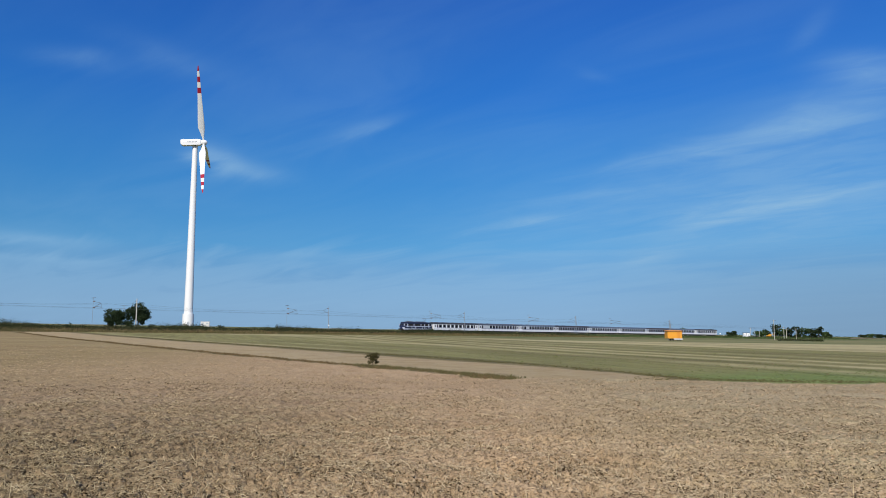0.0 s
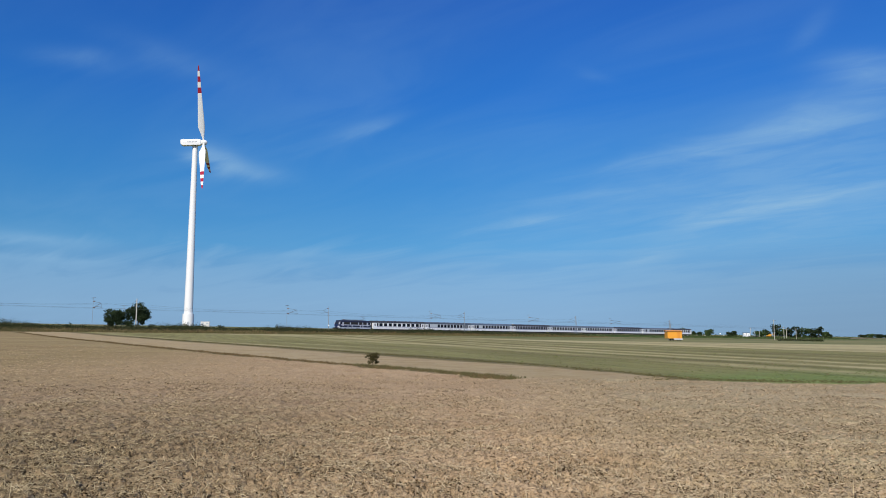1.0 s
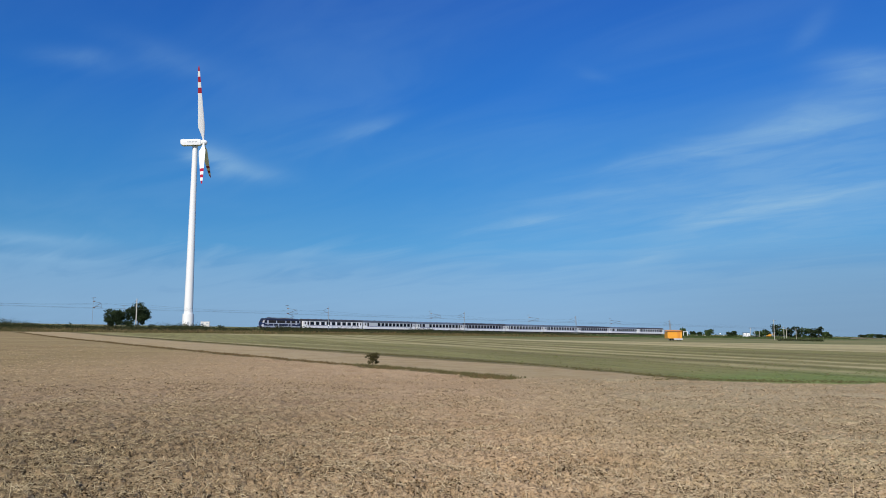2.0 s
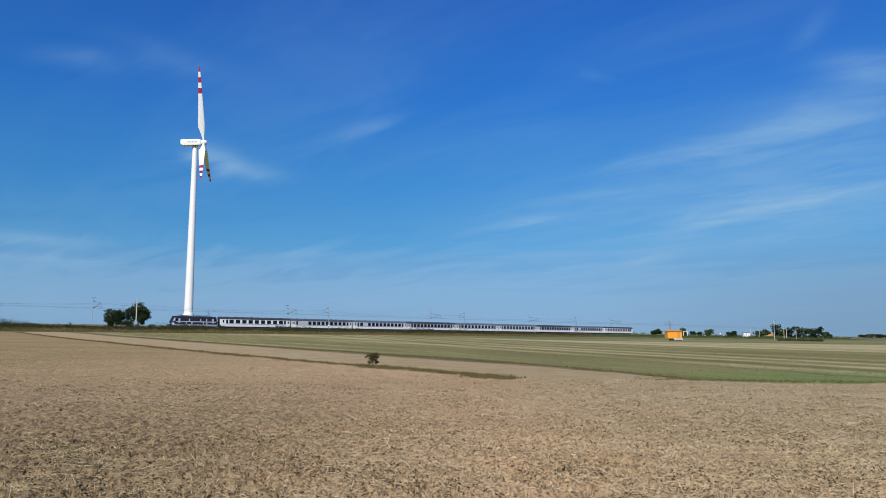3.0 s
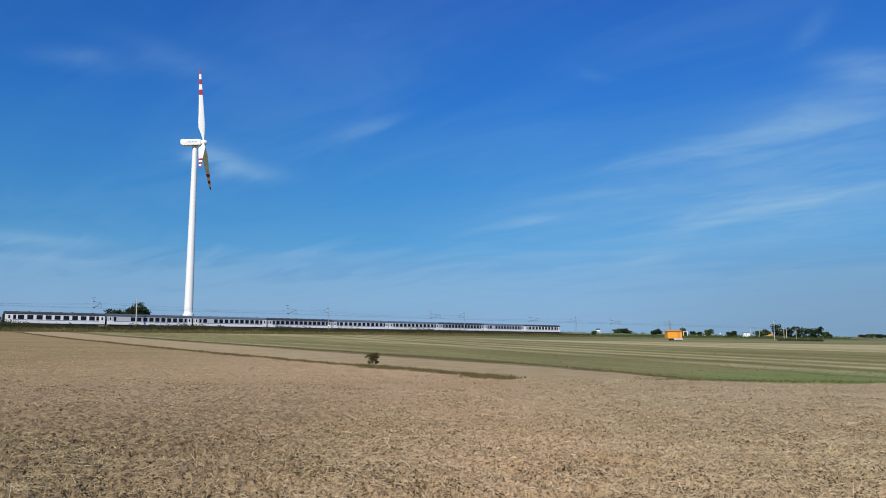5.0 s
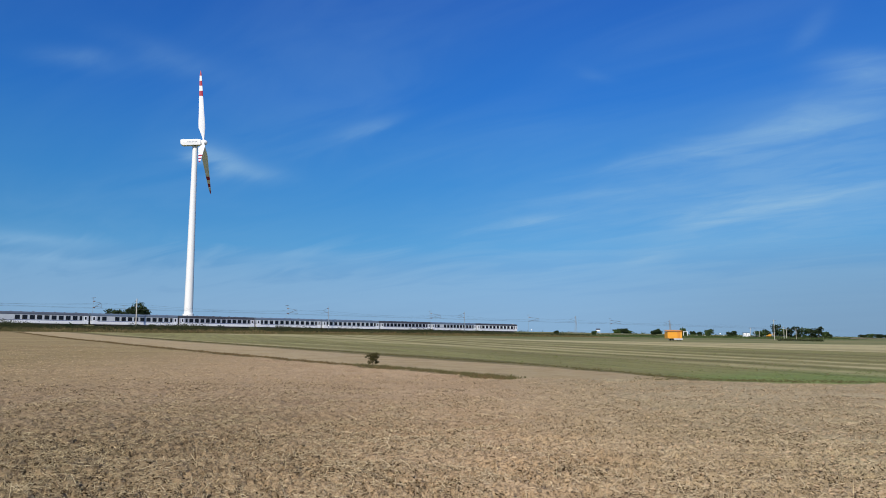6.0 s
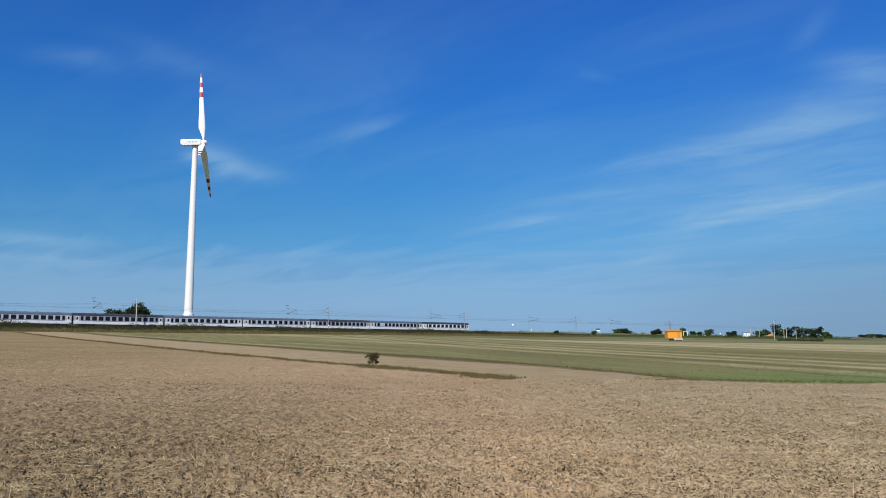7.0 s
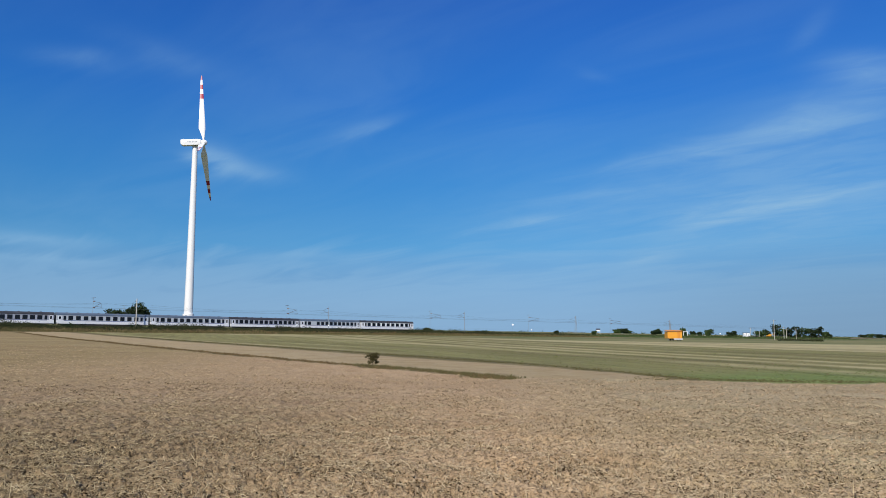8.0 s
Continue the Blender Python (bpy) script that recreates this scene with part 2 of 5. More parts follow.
def darken_left(M, tint):
    """Darkens a soil or straw material towards the left of the near field."""
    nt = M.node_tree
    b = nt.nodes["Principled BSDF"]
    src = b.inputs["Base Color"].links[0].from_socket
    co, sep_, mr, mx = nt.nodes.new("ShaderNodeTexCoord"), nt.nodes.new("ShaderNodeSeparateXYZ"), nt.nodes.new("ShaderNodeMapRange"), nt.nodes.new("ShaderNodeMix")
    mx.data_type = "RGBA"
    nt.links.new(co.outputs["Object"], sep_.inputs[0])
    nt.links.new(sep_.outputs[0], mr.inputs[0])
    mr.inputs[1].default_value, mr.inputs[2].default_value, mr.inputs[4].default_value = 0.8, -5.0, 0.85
    cl, left_near = nt.nodes.new("ShaderNodeMapRange"), nt.nodes.new("ShaderNodeMath")
    left_near.operation = "MULTIPLY"
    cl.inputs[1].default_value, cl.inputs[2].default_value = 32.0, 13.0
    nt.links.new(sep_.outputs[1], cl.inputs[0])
    nt.links.new(mr.outputs[0], left_near.inputs[0])
    nt.links.new(cl.outputs[0], left_near.inputs[1])
    nt.links.new(left_near.outputs[0], mx.inputs[0])
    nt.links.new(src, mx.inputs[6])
    darkened = nt.nodes.new("ShaderNodeVectorMath")
    darkened.operation = "MULTIPLY"
    darkened.inputs[1].default_value = tint
    nt.links.new(src, darkened.inputs[0]), nt.links.new(darkened.outputs[0], mx.inputs[7])
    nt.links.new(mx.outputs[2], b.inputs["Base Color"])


darken_left(M_CLOD, (0.42, 0.45, 0.44))
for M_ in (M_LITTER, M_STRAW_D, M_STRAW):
    darken_left(M_, (0.74, 0.76, 0.70))


# ---------------------------------------------------------------- the lie of the land
# u: distance square to the railway, v: along it; the near track runs at u = 230
NX, NY, DX, DY = -0.6934, 0.7206, 0.7206, 0.6934
RAIL = 5.77


def uv(u, v):
    return u * NX + v * DX, u * NY + v * DY


def land(x, y):
    """Height of the ground, for arrays of x and y."""
    u = x * NX + y * NY
    z = 4.2 * np.power(np.clip(u, 0, 205) / 205, 1.25)
    k = np.clip((u - 205) / 15, 0, 1)
    z = z + 1.1 * k * k * (3 - 2 * k)
    return z + 5.2 * np.clip((u - 252) / 158, 0, 1)


def at(x, y):
    return float(land(np.array([x], float), np.array([y], float))[0])


def hashed(i, j, seed):
    h = (i * 374761393 + j * 668265263 + seed * 974634777) & 0xFFFFFFFF
    h = ((h ^ (h >> 13)) * 1274126177) & 0xFFFFFFFF
    return ((h ^ (h >> 16)) & 0xFFFF) / 65535.0


def vnoise(x, y, seed=0):
    i, j = np.floor(x).astype(np.int64), np.floor(y).astype(np.int64)
    fx, fy = x - i, y - j
    fx, fy = fx * fx * (3 - 2 * fx), fy * fy * (3 - 2 * fy)
    a, b = hashed(i, j, seed), hashed(i + 1, j, seed)
    c, d = hashed(i, j + 1, seed), hashed(i + 1, j + 1, seed)
    return (a * (1 - fx) + b * fx) * (1 - fy) + (c * (1 - fx) + d * fx) * fy


def fbm(x, y, octaves=4, seed=0):
    s, amp, tot = 0.0, 1.0, 0.0
    for o in range(octaves):
        s, tot = s + amp * vnoise(x * 2 ** o + 17.3 * o, y * 2 ** o - 9.1 * o, seed + o), tot + amp
        amp *= 0.5
    return s / tot


def smooth(x, lo, hi):
    k = np.clip((x - lo) / (hi - lo), 0, 1)
    return k * k * (3 - 2 * k)


def parcels(x, y, with_verge=False):
    """How much of green meadow, pale stubble and brown weed grows at a place; weed includes the bank's painted shadow.
    """
    u, v = x * NX + y * NY, x * DX + y * DY
    wob = (fbm(x * 0.08, y * 0.08, 3, 5) - 0.5) * 3.0
    w = v - 0.16 * u + wob * 0.3
    bank_w = 35.4 - 9.0 * np.exp(-np.maximum(u - 12, 0) / 14)
    edge = y - (35.2 - 0.125 * x) + wob * 0.25
    near = np.maximum(smooth(w, 22.2, 21.2), smooth(edge, 0.4, -0.4))
    far = 1 - near
    stubble = far * smooth(w - bank_w, 0.6, -0.6)
    meadow = far * smooth(w - bank_w, -0.6, 0.6)
    # mown strips of the meadow, lying side by side
    strip = v - 0.5 * u + wob * 0.5
    hem_ = v - 0.285 * u + wob * 0.4
    bell = lambda c, q: np.exp(-((strip - c) / q) ** 2)
    ragged = 0.55 + 0.9 * fbm(u * 0.05, v * 0.09, 3, 91)
    dark = (0.95 * bell(58.2, 1.5) + 0.9 * bell(43.2, 1.4) + 0.7 * np.exp(-((hem_ - 108.2) / 2.0) ** 2) + 0.45 * bell(70, 5.0) + 0.45 * bell(80, 5.0) + 0.3 * bell(36, 1.2)) * ragged
    tan = (0.95 * bell(54.0, 1.4) + 0.8 * bell(47.0, 1.5) + 0.4 * bell(64, 1.5) + 0.55 * bell(39, 2.2) + 0.3 * bell(75, 1.4)) * ragged
    speck = fbm(x * 0.5, y * 0.5, 3, 14)
    lush = smooth(u, 25, 13) * smooth(w, 56, 40)
    green = meadow * np.clip(0.26 + 0.6 * (fbm(u * 0.03, strip * 0.22, 3, 2) - 0.4) + 0.15 * dark + 0.75 * lush - 0.35 * tan, 0.03, 1)
    pale_strip = meadow * smooth(hem_, 109.0, 111.5) * smooth(u, 172, 150)
    green = green * (1 - pale_strip)
    edge_u = 196 - 36 * smooth(v, 215, 262)
    verge = np.maximum(smooth(u, edge_u, edge_u + 7), smooth(v + 1.63 * u, 376, 385) * smooth(v, 158, 175) * (0.45 + 0.55 * fbm(x * 0.03, y * 0.03, 3, 44)))
    green = np.maximum(green, verge * 0.95)
    pale = np.maximum(np.maximum(stubble * 0.7, pale_strip * (0.75 + 0.25 * speck)), meadow * np.clip(tan + 0.75 * smooth(u, 45, 90) * smooth(fbm(u * 0.02, w * 0.16, 3, 92), 0.5, 0.66), 0, 1) * 0.8) * (1 - verge)
    furrow = smooth(np.abs(w - 21.7), 0.9, 0.35) * smooth(edge, -1.5, 0.5)
    # dark line on the bank: brown grass, and the bank's shadow put into colour
    bank = smooth(np.abs(w - bank_w) / (0.8 + 2.1 * smooth(u, 18, 42)), 1.0, 0.4) * far * (0.5 + 0.7 * speck)
    dead = np.maximum(np.maximum(furrow, bank), meadow * np.clip(dark + 0.6 * smooth(fbm(u * 0.02, w * 0.2, 3, 95), 0.54, 0.7), 0, 1) * (0.35 + 0.5 * speck)) * (1 - verge)
    if with_verge:
        return verge
    return green, pale, dead, near


def ground_material():
    M = bpy.data.materials.new("field_ground")
    M.use_nodes = True
    nt = M.node_tree
    N, link = nt.nodes.new, nt.links.new
    b = nt.nodes["Principled BSDF"]
    b.inputs["Roughness"].default_value = 0.95
    b.inputs["Specular IOR Level"].default_value = 0.15
    att = N("ShaderNodeVertexColor")
    att.layer_name = "crops"
    sep = N("ShaderNodeSeparateColor")
    link(att.outputs[0], sep.inputs[0])
    co = N("ShaderNodeTexCoord")

    def noise_at(scale, detail, rough=0.55):
        n = N("ShaderNodeTexNoise")
        n.inputs["Scale"].default_value, n.inputs["Detail"].default_value, n.inputs["Roughness"].default_value = scale, detail, rough
        link(co.outputs["Object"], n.inputs["Vector"])
        return n.outputs[0]

    wide, mid, fine, grit = noise_at(0.035, 3), noise_at(0.45, 5), noise_at(6.0, 6, 0.65), noise_at(28.0, 4, 0.7)

    def mixc(fac, a, c):
        n = N("ShaderNodeMix")
        n.data_type = "RGBA"
        for i, v in ((0, fac), (6, a), (7, c)):
            if isinstance(v, tuple):
                n.inputs[i].default_value = (*v, 1)
            elif isinstance(v, float):
                n.inputs[i].default_value = v
            else:
                link(v, n.inputs[i])
        return n.outputs[2]

    def ramp(v, lo, hi):
        n = N("ShaderNodeMapRange")
        n.inputs[1].default_value, n.inputs[2].default_value = lo, hi
        link(v, n.inputs[0])
        return n.outputs[0]

    sepxyz = N("ShaderNodeSeparateXYZ")
    link(co.outputs["Object"], sepxyz.inputs[0])
    lay = N("ShaderNodeMapping")
    lay.inputs["Scale"].default_value = (0.03, 0.22, 1)
    lay.inputs["Rotation"].default_value = (0, 0, radians(8))
    link(co.outputs["Object"], lay.inputs[0])
    drill = N("ShaderNodeTexNoise")
    drill.inputs["Scale"].default_value, drill.inputs["Detail"].default_value, drill.inputs["Roughness"].default_value = 1.0, 7, 0.6
    link(lay.outputs[0], drill.inputs["Vector"])
    crumb = noise_at(85.0, 3, 0.7)

    soil = mixc(ramp(wide, 0.35, 0.65), (0.54, 0.385, 0.23), (0.57, 0.42, 0.262))
    soil = mixc(ramp(mid, 0.42, 0.68), soil, (0.43, 0.288, 0.168))
    soil = mixc(ramp(fine, 0.52, 0.75), soil, (0.54, 0.395, 0.245))
    # dark in low grit and crumb: gaps between crumbs shaded in the colour
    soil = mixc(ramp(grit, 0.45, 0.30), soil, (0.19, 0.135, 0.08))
    soil = mixc(ramp(drill.outputs[0], 0.44, 0.68), soil, (0.43, 0.305, 0.178))
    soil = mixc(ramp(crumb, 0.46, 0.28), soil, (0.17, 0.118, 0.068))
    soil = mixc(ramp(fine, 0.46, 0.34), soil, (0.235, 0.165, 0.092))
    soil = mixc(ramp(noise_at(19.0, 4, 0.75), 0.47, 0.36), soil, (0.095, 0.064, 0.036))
    left_ramp = N("ShaderNodeMapRange")                       # the near soil is coloured darker towards the left
    left_ramp.inputs[1].default_value, left_ramp.inputs[2].default_value = 0.8, -5.0
    left_ramp.inputs[4].default_value = 0.85
    link(sepxyz.outputs[0], left_ramp.inputs[0])
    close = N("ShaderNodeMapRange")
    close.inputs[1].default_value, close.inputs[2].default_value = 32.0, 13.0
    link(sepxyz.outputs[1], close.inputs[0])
    left_near = N("ShaderNodeMath")
    left_near.operation = "MULTIPLY"
    link(left_ramp.outputs[0], left_near.inputs[0]), link(close.outputs[0], left_near.inputs[1])
    dry = N("ShaderNodeMath")                            # further out on that side the stubble is more golden
    dry.operation = "MULTIPLY"
    golden, beyond = N("ShaderNodeMapRange"), N("ShaderNodeMapRange")
    golden.inputs[1].default_value, golden.inputs[2].default_value, golden.inputs[4].default_value = -5.0, -24.0, 0.92
    beyond.inputs[1].default_value, beyond.inputs[2].default_value = 12.0, 29.0
    link(sepxyz.outputs[0], golden.inputs[0]), link(sepxyz.outputs[1], beyond.inputs[0])
    link(golden.outputs[0], dry.inputs[0]), link(beyond.outputs[0], dry.inputs[1])
    soil = mixc(dry.outputs[0], soil, mixc(ramp(drill.outputs[0], 0.36, 0.62), mixc(ramp(fine, 0.38, 0.60), (0.15, 0.108, 0.050), (0.27, 0.198, 0.092)), mixc(ramp(fine, 0.38, 0.60), (0.21, 0.165, 0.078), (0.34, 0.262, 0.128))))
    soil = mixc(left_near.outputs[0], soil, mixc(ramp(fine, 0.40, 0.58), (0.06, 0.044, 0.026), (0.295, 0.222, 0.130)))
    lush_turf = mixc(ramp(fine, 0.35, 0.65), (0.112, 0.172, 0.043), (0.175, 0.215, 0.07))
    loam = N("ShaderNodeVectorMath")                     # a greyer loam on the other side of the field
    loam.operation = "MULTIPLY"
    loam.inputs[1].default_value = (0.87, 0.98, 0.98)
    link(soil, loam.inputs[0])
    soil = mixc(ramp(sepxyz.outputs[0], 1.0, 6.0), soil, loam.outputs[0])
    turf = mixc(ramp(fine, 0.35, 0.65), (0.135, 0.16, 0.050), (0.205, 0.205, 0.08))
    turf = mixc(ramp(mid, 0.4, 0.7), turf, (0.205, 0.19, 0.075))
    pale = mixc(ramp(fine, 0.35, 0.65), (0.375, 0.285, 0.17), (0.465, 0.356, 0.224))
    pale = mixc(ramp(mid, 0.45, 0.7), pale, (0.36, 0.25, 0.14))
    def dot(v_):
        n = N("ShaderNodeVectorMath")
        n.operation = "DOT_PRODUCT"
        n.inputs[1].default_value = v_
        link(co.outputs["Object"], n.inputs[0])
        return n.outputs["Value"]

    pale = mixc(ramp(dot((0.8315, 0.5781, 0)), 35.0, 39.0), pale, mixc(ramp(mid, 0.4, 0.65), (0.42, 0.365, 0.20), (0.33, 0.288, 0.148)))
    dead = mixc(ramp(fine, 0.35, 0.65), (0.072, 0.064, 0.025), (0.14, 0.116, 0.047))
    meadow_base = mixc(ramp(mid, 0.35, 0.65), (0.25, 0.212, 0.094), (0.185, 0.172, 0.068))
    clump = ramp(noise_at(1.1, 5, 0.7), 0.55, 0.72)
    thin = N("ShaderNodeMath")
    thin.operation = "MULTIPLY"
    thin.inputs[1].default_value = 0.75
    link(clump, thin.inputs[0])
    meadow_base = mixc(thin.outputs[0], meadow_base, (0.13, 0.095, 0.045))
    pale = mixc(thin.outputs[0], pale, (0.25, 0.165, 0.095))
    col = mixc(sep.outputs[0], meadow_base, mixc(ramp(sep.outputs[0], 0.5, 1.15), turf, lush_turf))
    # swaths left by the mower, long streaks along the strips
    comb, swath = N("ShaderNodeCombineXYZ"), N("ShaderNodeTexNoise")
    link(dot((-0.0075, 0.0239, 0)), comb.inputs[0]), link(dot((0.525, 0.164, 0)), comb.inputs[1])
    swath.inputs["Scale"].default_value, swath.inputs["Detail"].default_value, swath.inputs["Roughness"].default_value = 1.0, 6, 0.62
    link(comb.outputs[0], swath.inputs["Vector"])
    tone = N("ShaderNodeMapRange")
    tone.inputs[1].default_value, tone.inputs[2].default_value, tone.inputs[3].default_value, tone.inputs[4].default_value = 0.32, 0.68, 0.78, 1.20
    link(swath.outputs[0], tone.inputs[0])
    toned = N("ShaderNodeVectorMath")
    toned.operation = "SCALE"
    link(col, toned.inputs[0]), link(tone.outputs[0], toned.inputs["Scale"])
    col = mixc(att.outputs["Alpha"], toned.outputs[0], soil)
    col = mixc(sep.outputs[1], col, pale)
    col = mixc(sep.outputs[2], col, dead)
    vg = N("ShaderNodeAttribute")
    vg.attribute_name = "verge"
    rank = mixc(ramp(mid, 0.35, 0.65), (0.075, 0.10, 0.034), (0.125, 0.14, 0.055))
    rank = mixc(ramp(wide, 0.42, 0.6), rank, (0.185, 0.16, 0.075))
    col = mixc(vg.outputs["Fac"], col, rank)
    link(col, b.inputs["Base Color"])
    bp = N("ShaderNodeBump")
    bp.inputs["Strength"].default_value, bp.inputs["Distance"].default_value = 0.9, 0.05
    hgt = N("ShaderNodeMath")
    hgt.operation = "ADD"
    link(fine, hgt.inputs[0]), link(grit, hgt.inputs[1])
    link(hgt.outputs[0], bp.inputs["Height"])
    link(bp.outputs[0], b.inputs["Normal"])
    return M


def mesh_of(name, verts, faces, materials, smooth_faces=False):
    me = bpy.data.meshes.new(name)
    verts, faces = np.asarray(verts, np.float32), np.asarray(faces, np.int32)
    n = faces.shape[1]
    me.vertices.add(len(verts))
    me.vertices.foreach_set("co", verts.ravel())
    me.loops.add(faces.size)
    me.loops.foreach_set("vertex_index", faces.ravel())
    me.polygons.add(len(faces))
    me.polygons.foreach_set("loop_start", np.arange(0, faces.size, n, dtype=np.int32))
    me.polygons.foreach_set("use_smooth", np.full(len(faces), smooth_faces))
    me.update(calc_edges=True)
    for m_ in materials:
        me.materials.append(m_)
    return me


def soil_relief(x, y, r):
    a = (fbm(x * 3.2, y * 3.2, 3, 11) - 0.5) * 0.07 + (fbm(x * 0.55, y * 0.55, 3, 21) - 0.5) * 0.16
    # crumbs and lumps of the tilth
    lump = lambda k, seed: np.abs(vnoise(x * k + 0.7 * vnoise(x * k * 0.6, y * k * 0.6, seed + 1), y * k, seed) - 0.5)
    tilth = (0.17 * lump(7.0, 71) + 0.22 * lump(14.0, 75) + 0.11 * lump(29.0, 79)) * (0.45 + 1.1 * smooth(fbm(x * 1.6, y * 1.6, 2, 83), 0.25, 0.75))
    return a * smooth(r, 2.0, 6.0) - tilth * smooth(r, 34, 12) * smooth(r, 4.5, 7.0)


def ground():
    ang = np.concatenate([np.arange(-34, 34.01, 0.14), np.arange(37, 325, 3.0)])
    rad = np.concatenate([[0.002, 0.2], np.geomspace(0.6, 6.2, 30)[:-1], np.geomspace(6.2, 17, 390)[:-1], np.geomspace(17, 60, 200)[:-1], np.geomspace(60, 260, 180)[:-1], np.geomspace(260, 4600, 100)])
    A, R = np.meshgrid(np.radians(ang), rad)
    X, Y = R * np.sin(A), R * np.cos(A) - 0.4
    g, p, d, near = parcels(X, Y)
    Z = land(X, Y) + soil_relief(X, Y, R) * (0.35 + 0.65 * near) * smooth(R, 140, 60)
    rows, cols = R.shape
    i = np.arange(rows - 1)[:, None] * cols
    j = np.arange(cols)[None, :]
    k = (j + 1) % cols
    F = np.stack([i + j, i + k, i + cols + k, i + cols + j], -1).reshape(-1, 4)[:, ::-1]
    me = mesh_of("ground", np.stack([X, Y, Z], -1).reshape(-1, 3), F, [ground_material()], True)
    c = me.color_attributes.new("crops", "FLOAT_COLOR", "POINT")
    c.data.foreach_set("color", np.stack([g, p, d, near], -1).astype(np.float32).ravel())
    e = me.attributes.new("verge", "FLOAT", "POINT")
    e.data.foreach_set("value", parcels(X, Y, True).astype(np.float32).ravel())
    return tagged(new("ground", me), "harvested brown field with stubble strips and mown meadow", "field", kind="structure")


ground()


# ---------------------------------------------------------------- mesh helpers
def part(name, bm, material, parent=None, label="", m=None, flat=True):
    me = bpy.data.meshes.new(name)
    bmesh.ops.recalc_face_normals(bm, faces=bm.faces)
    bm.to_mesh(me)
    bm.free()
    for x in (material if isinstance(material, (list, tuple)) else [material]):
        me.materials.append(x)
    if not flat:
        for p_ in me.polygons:
            p_.use_smooth = True
        me.set_sharp_from_angle(angle=radians(32))
    ob = new(name, me)
    if m is not None:
        ob.matrix_basis = m
    if parent is not None:
        ob.parent = parent
    if label:
        ob["label"] = label
    return ob


def twin(ob, m, parent=None):
    """Another part on the same mesh."""
    o = new(ob.name.split(".")[0], ob.data)
    o.matrix_basis = m
    o.parent = parent if parent is not None else ob.parent
    if "label" in ob:
        o["label"] = ob["label"]
    return o


def empty(name, m, label, category, group=""):
    ob = new(name)
    ob.matrix_basis = m
    return tagged(ob, label, category, group)


def box(bm, x0, x1, y0, y1, z0, z1, bevel=0.0, mi=0):
    v = [bm.verts.new(p) for p in ((x0, y0, z0), (x1, y0, z0), (x1, y1, z0), (x0, y1, z0), (x0, y0, z1), (x1, y0, z1), (x1, y1, z1), (x0, y1, z1))]
    fs = [bm.faces.new([v[i] for i in f]) for f in ((3, 2, 1, 0), (4, 5, 6, 7), (0, 1, 5, 4), (1, 2, 6, 5), (2, 3, 7, 6), (3, 0, 4, 7))]
    for f in fs:
        f.material_index = mi
    if bevel:
        es = {e for f in fs for e in f.edges}
        bmesh.ops.bevel(bm, geom=list(es), offset=bevel, segments=1, affect="EDGES")
    return bm


def boxed(*a, **k):
    return box(bmesh.new(), *a, **k)


def tube(bm, a, b, r0, r1=None, n=6, mi=0):
    """A tapered rod between two points."""
    a, b = Vector(a), Vector(b)
    r1 = r0 if r1 is None else r1
    q = (b - a).to_track_quat("Z", "Y")
    rings = []
    for p, r in ((a, r0), (b, r1)):
        rings.append([bm.verts.new(p + q @ Vector((r * math.cos(t), r * math.sin(t), 0))) for t in [2 * math.pi * i / n for i in range(n)]])
    for i in range(n):
        f = bm.faces.new((rings[0][i], rings[0][(i + 1) % n], rings[1][(i + 1) % n], rings[1][i]))
        f.material_index = mi
    bm.faces.new(rings[0][::-1]).material_index = mi
    bm.faces.new(rings[1]).material_index = mi
    return bm


def lathe(bm, prof, n=24, mi=0, axis="Z"):
    """A turned body from (radius, height) pairs."""
    rings = []
    for r, h in prof:
        ring = []
        for i in range(n):
            t = 2 * math.pi * i / n
            c = (r * math.cos(t), r * math.sin(t), h)
            ring.append(bm.verts.new(c if axis == "Z" else (h, c[0], c[1]) if axis == "X" else (c[0], h, c[1])))
        rings.append(ring)
    for a, b in zip(rings, rings[1:]):
        for i in range(n):
            bm.faces.new((a[i], a[(i + 1) % n], b[(i + 1) % n], b[i])).material_index = mi
    bm.faces.new(rings[0][::-1]).material_index = mi
    bm.faces.new(rings[-1]).material_index = mi
    return bm


def extrude_x(bm, prof, x0, x1, mi=0):
    """A prism along x from a closed outline of (y, z)."""
    a = [bm.verts.new((x0, y, z)) for y, z in prof]
    b = [bm.verts.new((x1, y, z)) for y, z in prof]
    n = len(prof)
    for i in range(n):
        bm.faces.new((a[i], a[(i + 1) % n], b[(i + 1) % n], b[i])).material_index = mi
    bm.faces.new(a[::-1]).material_index = mi
    bm.faces.new(b).material_index = mi
    return bm


# ---------------------------------------------------------------- wind turbine
TURBINE = (-139.9, 430.0)
HUB = Vector((-135.2, 430.0, 113.4))
YAW, TILT = 12.224, 4.647


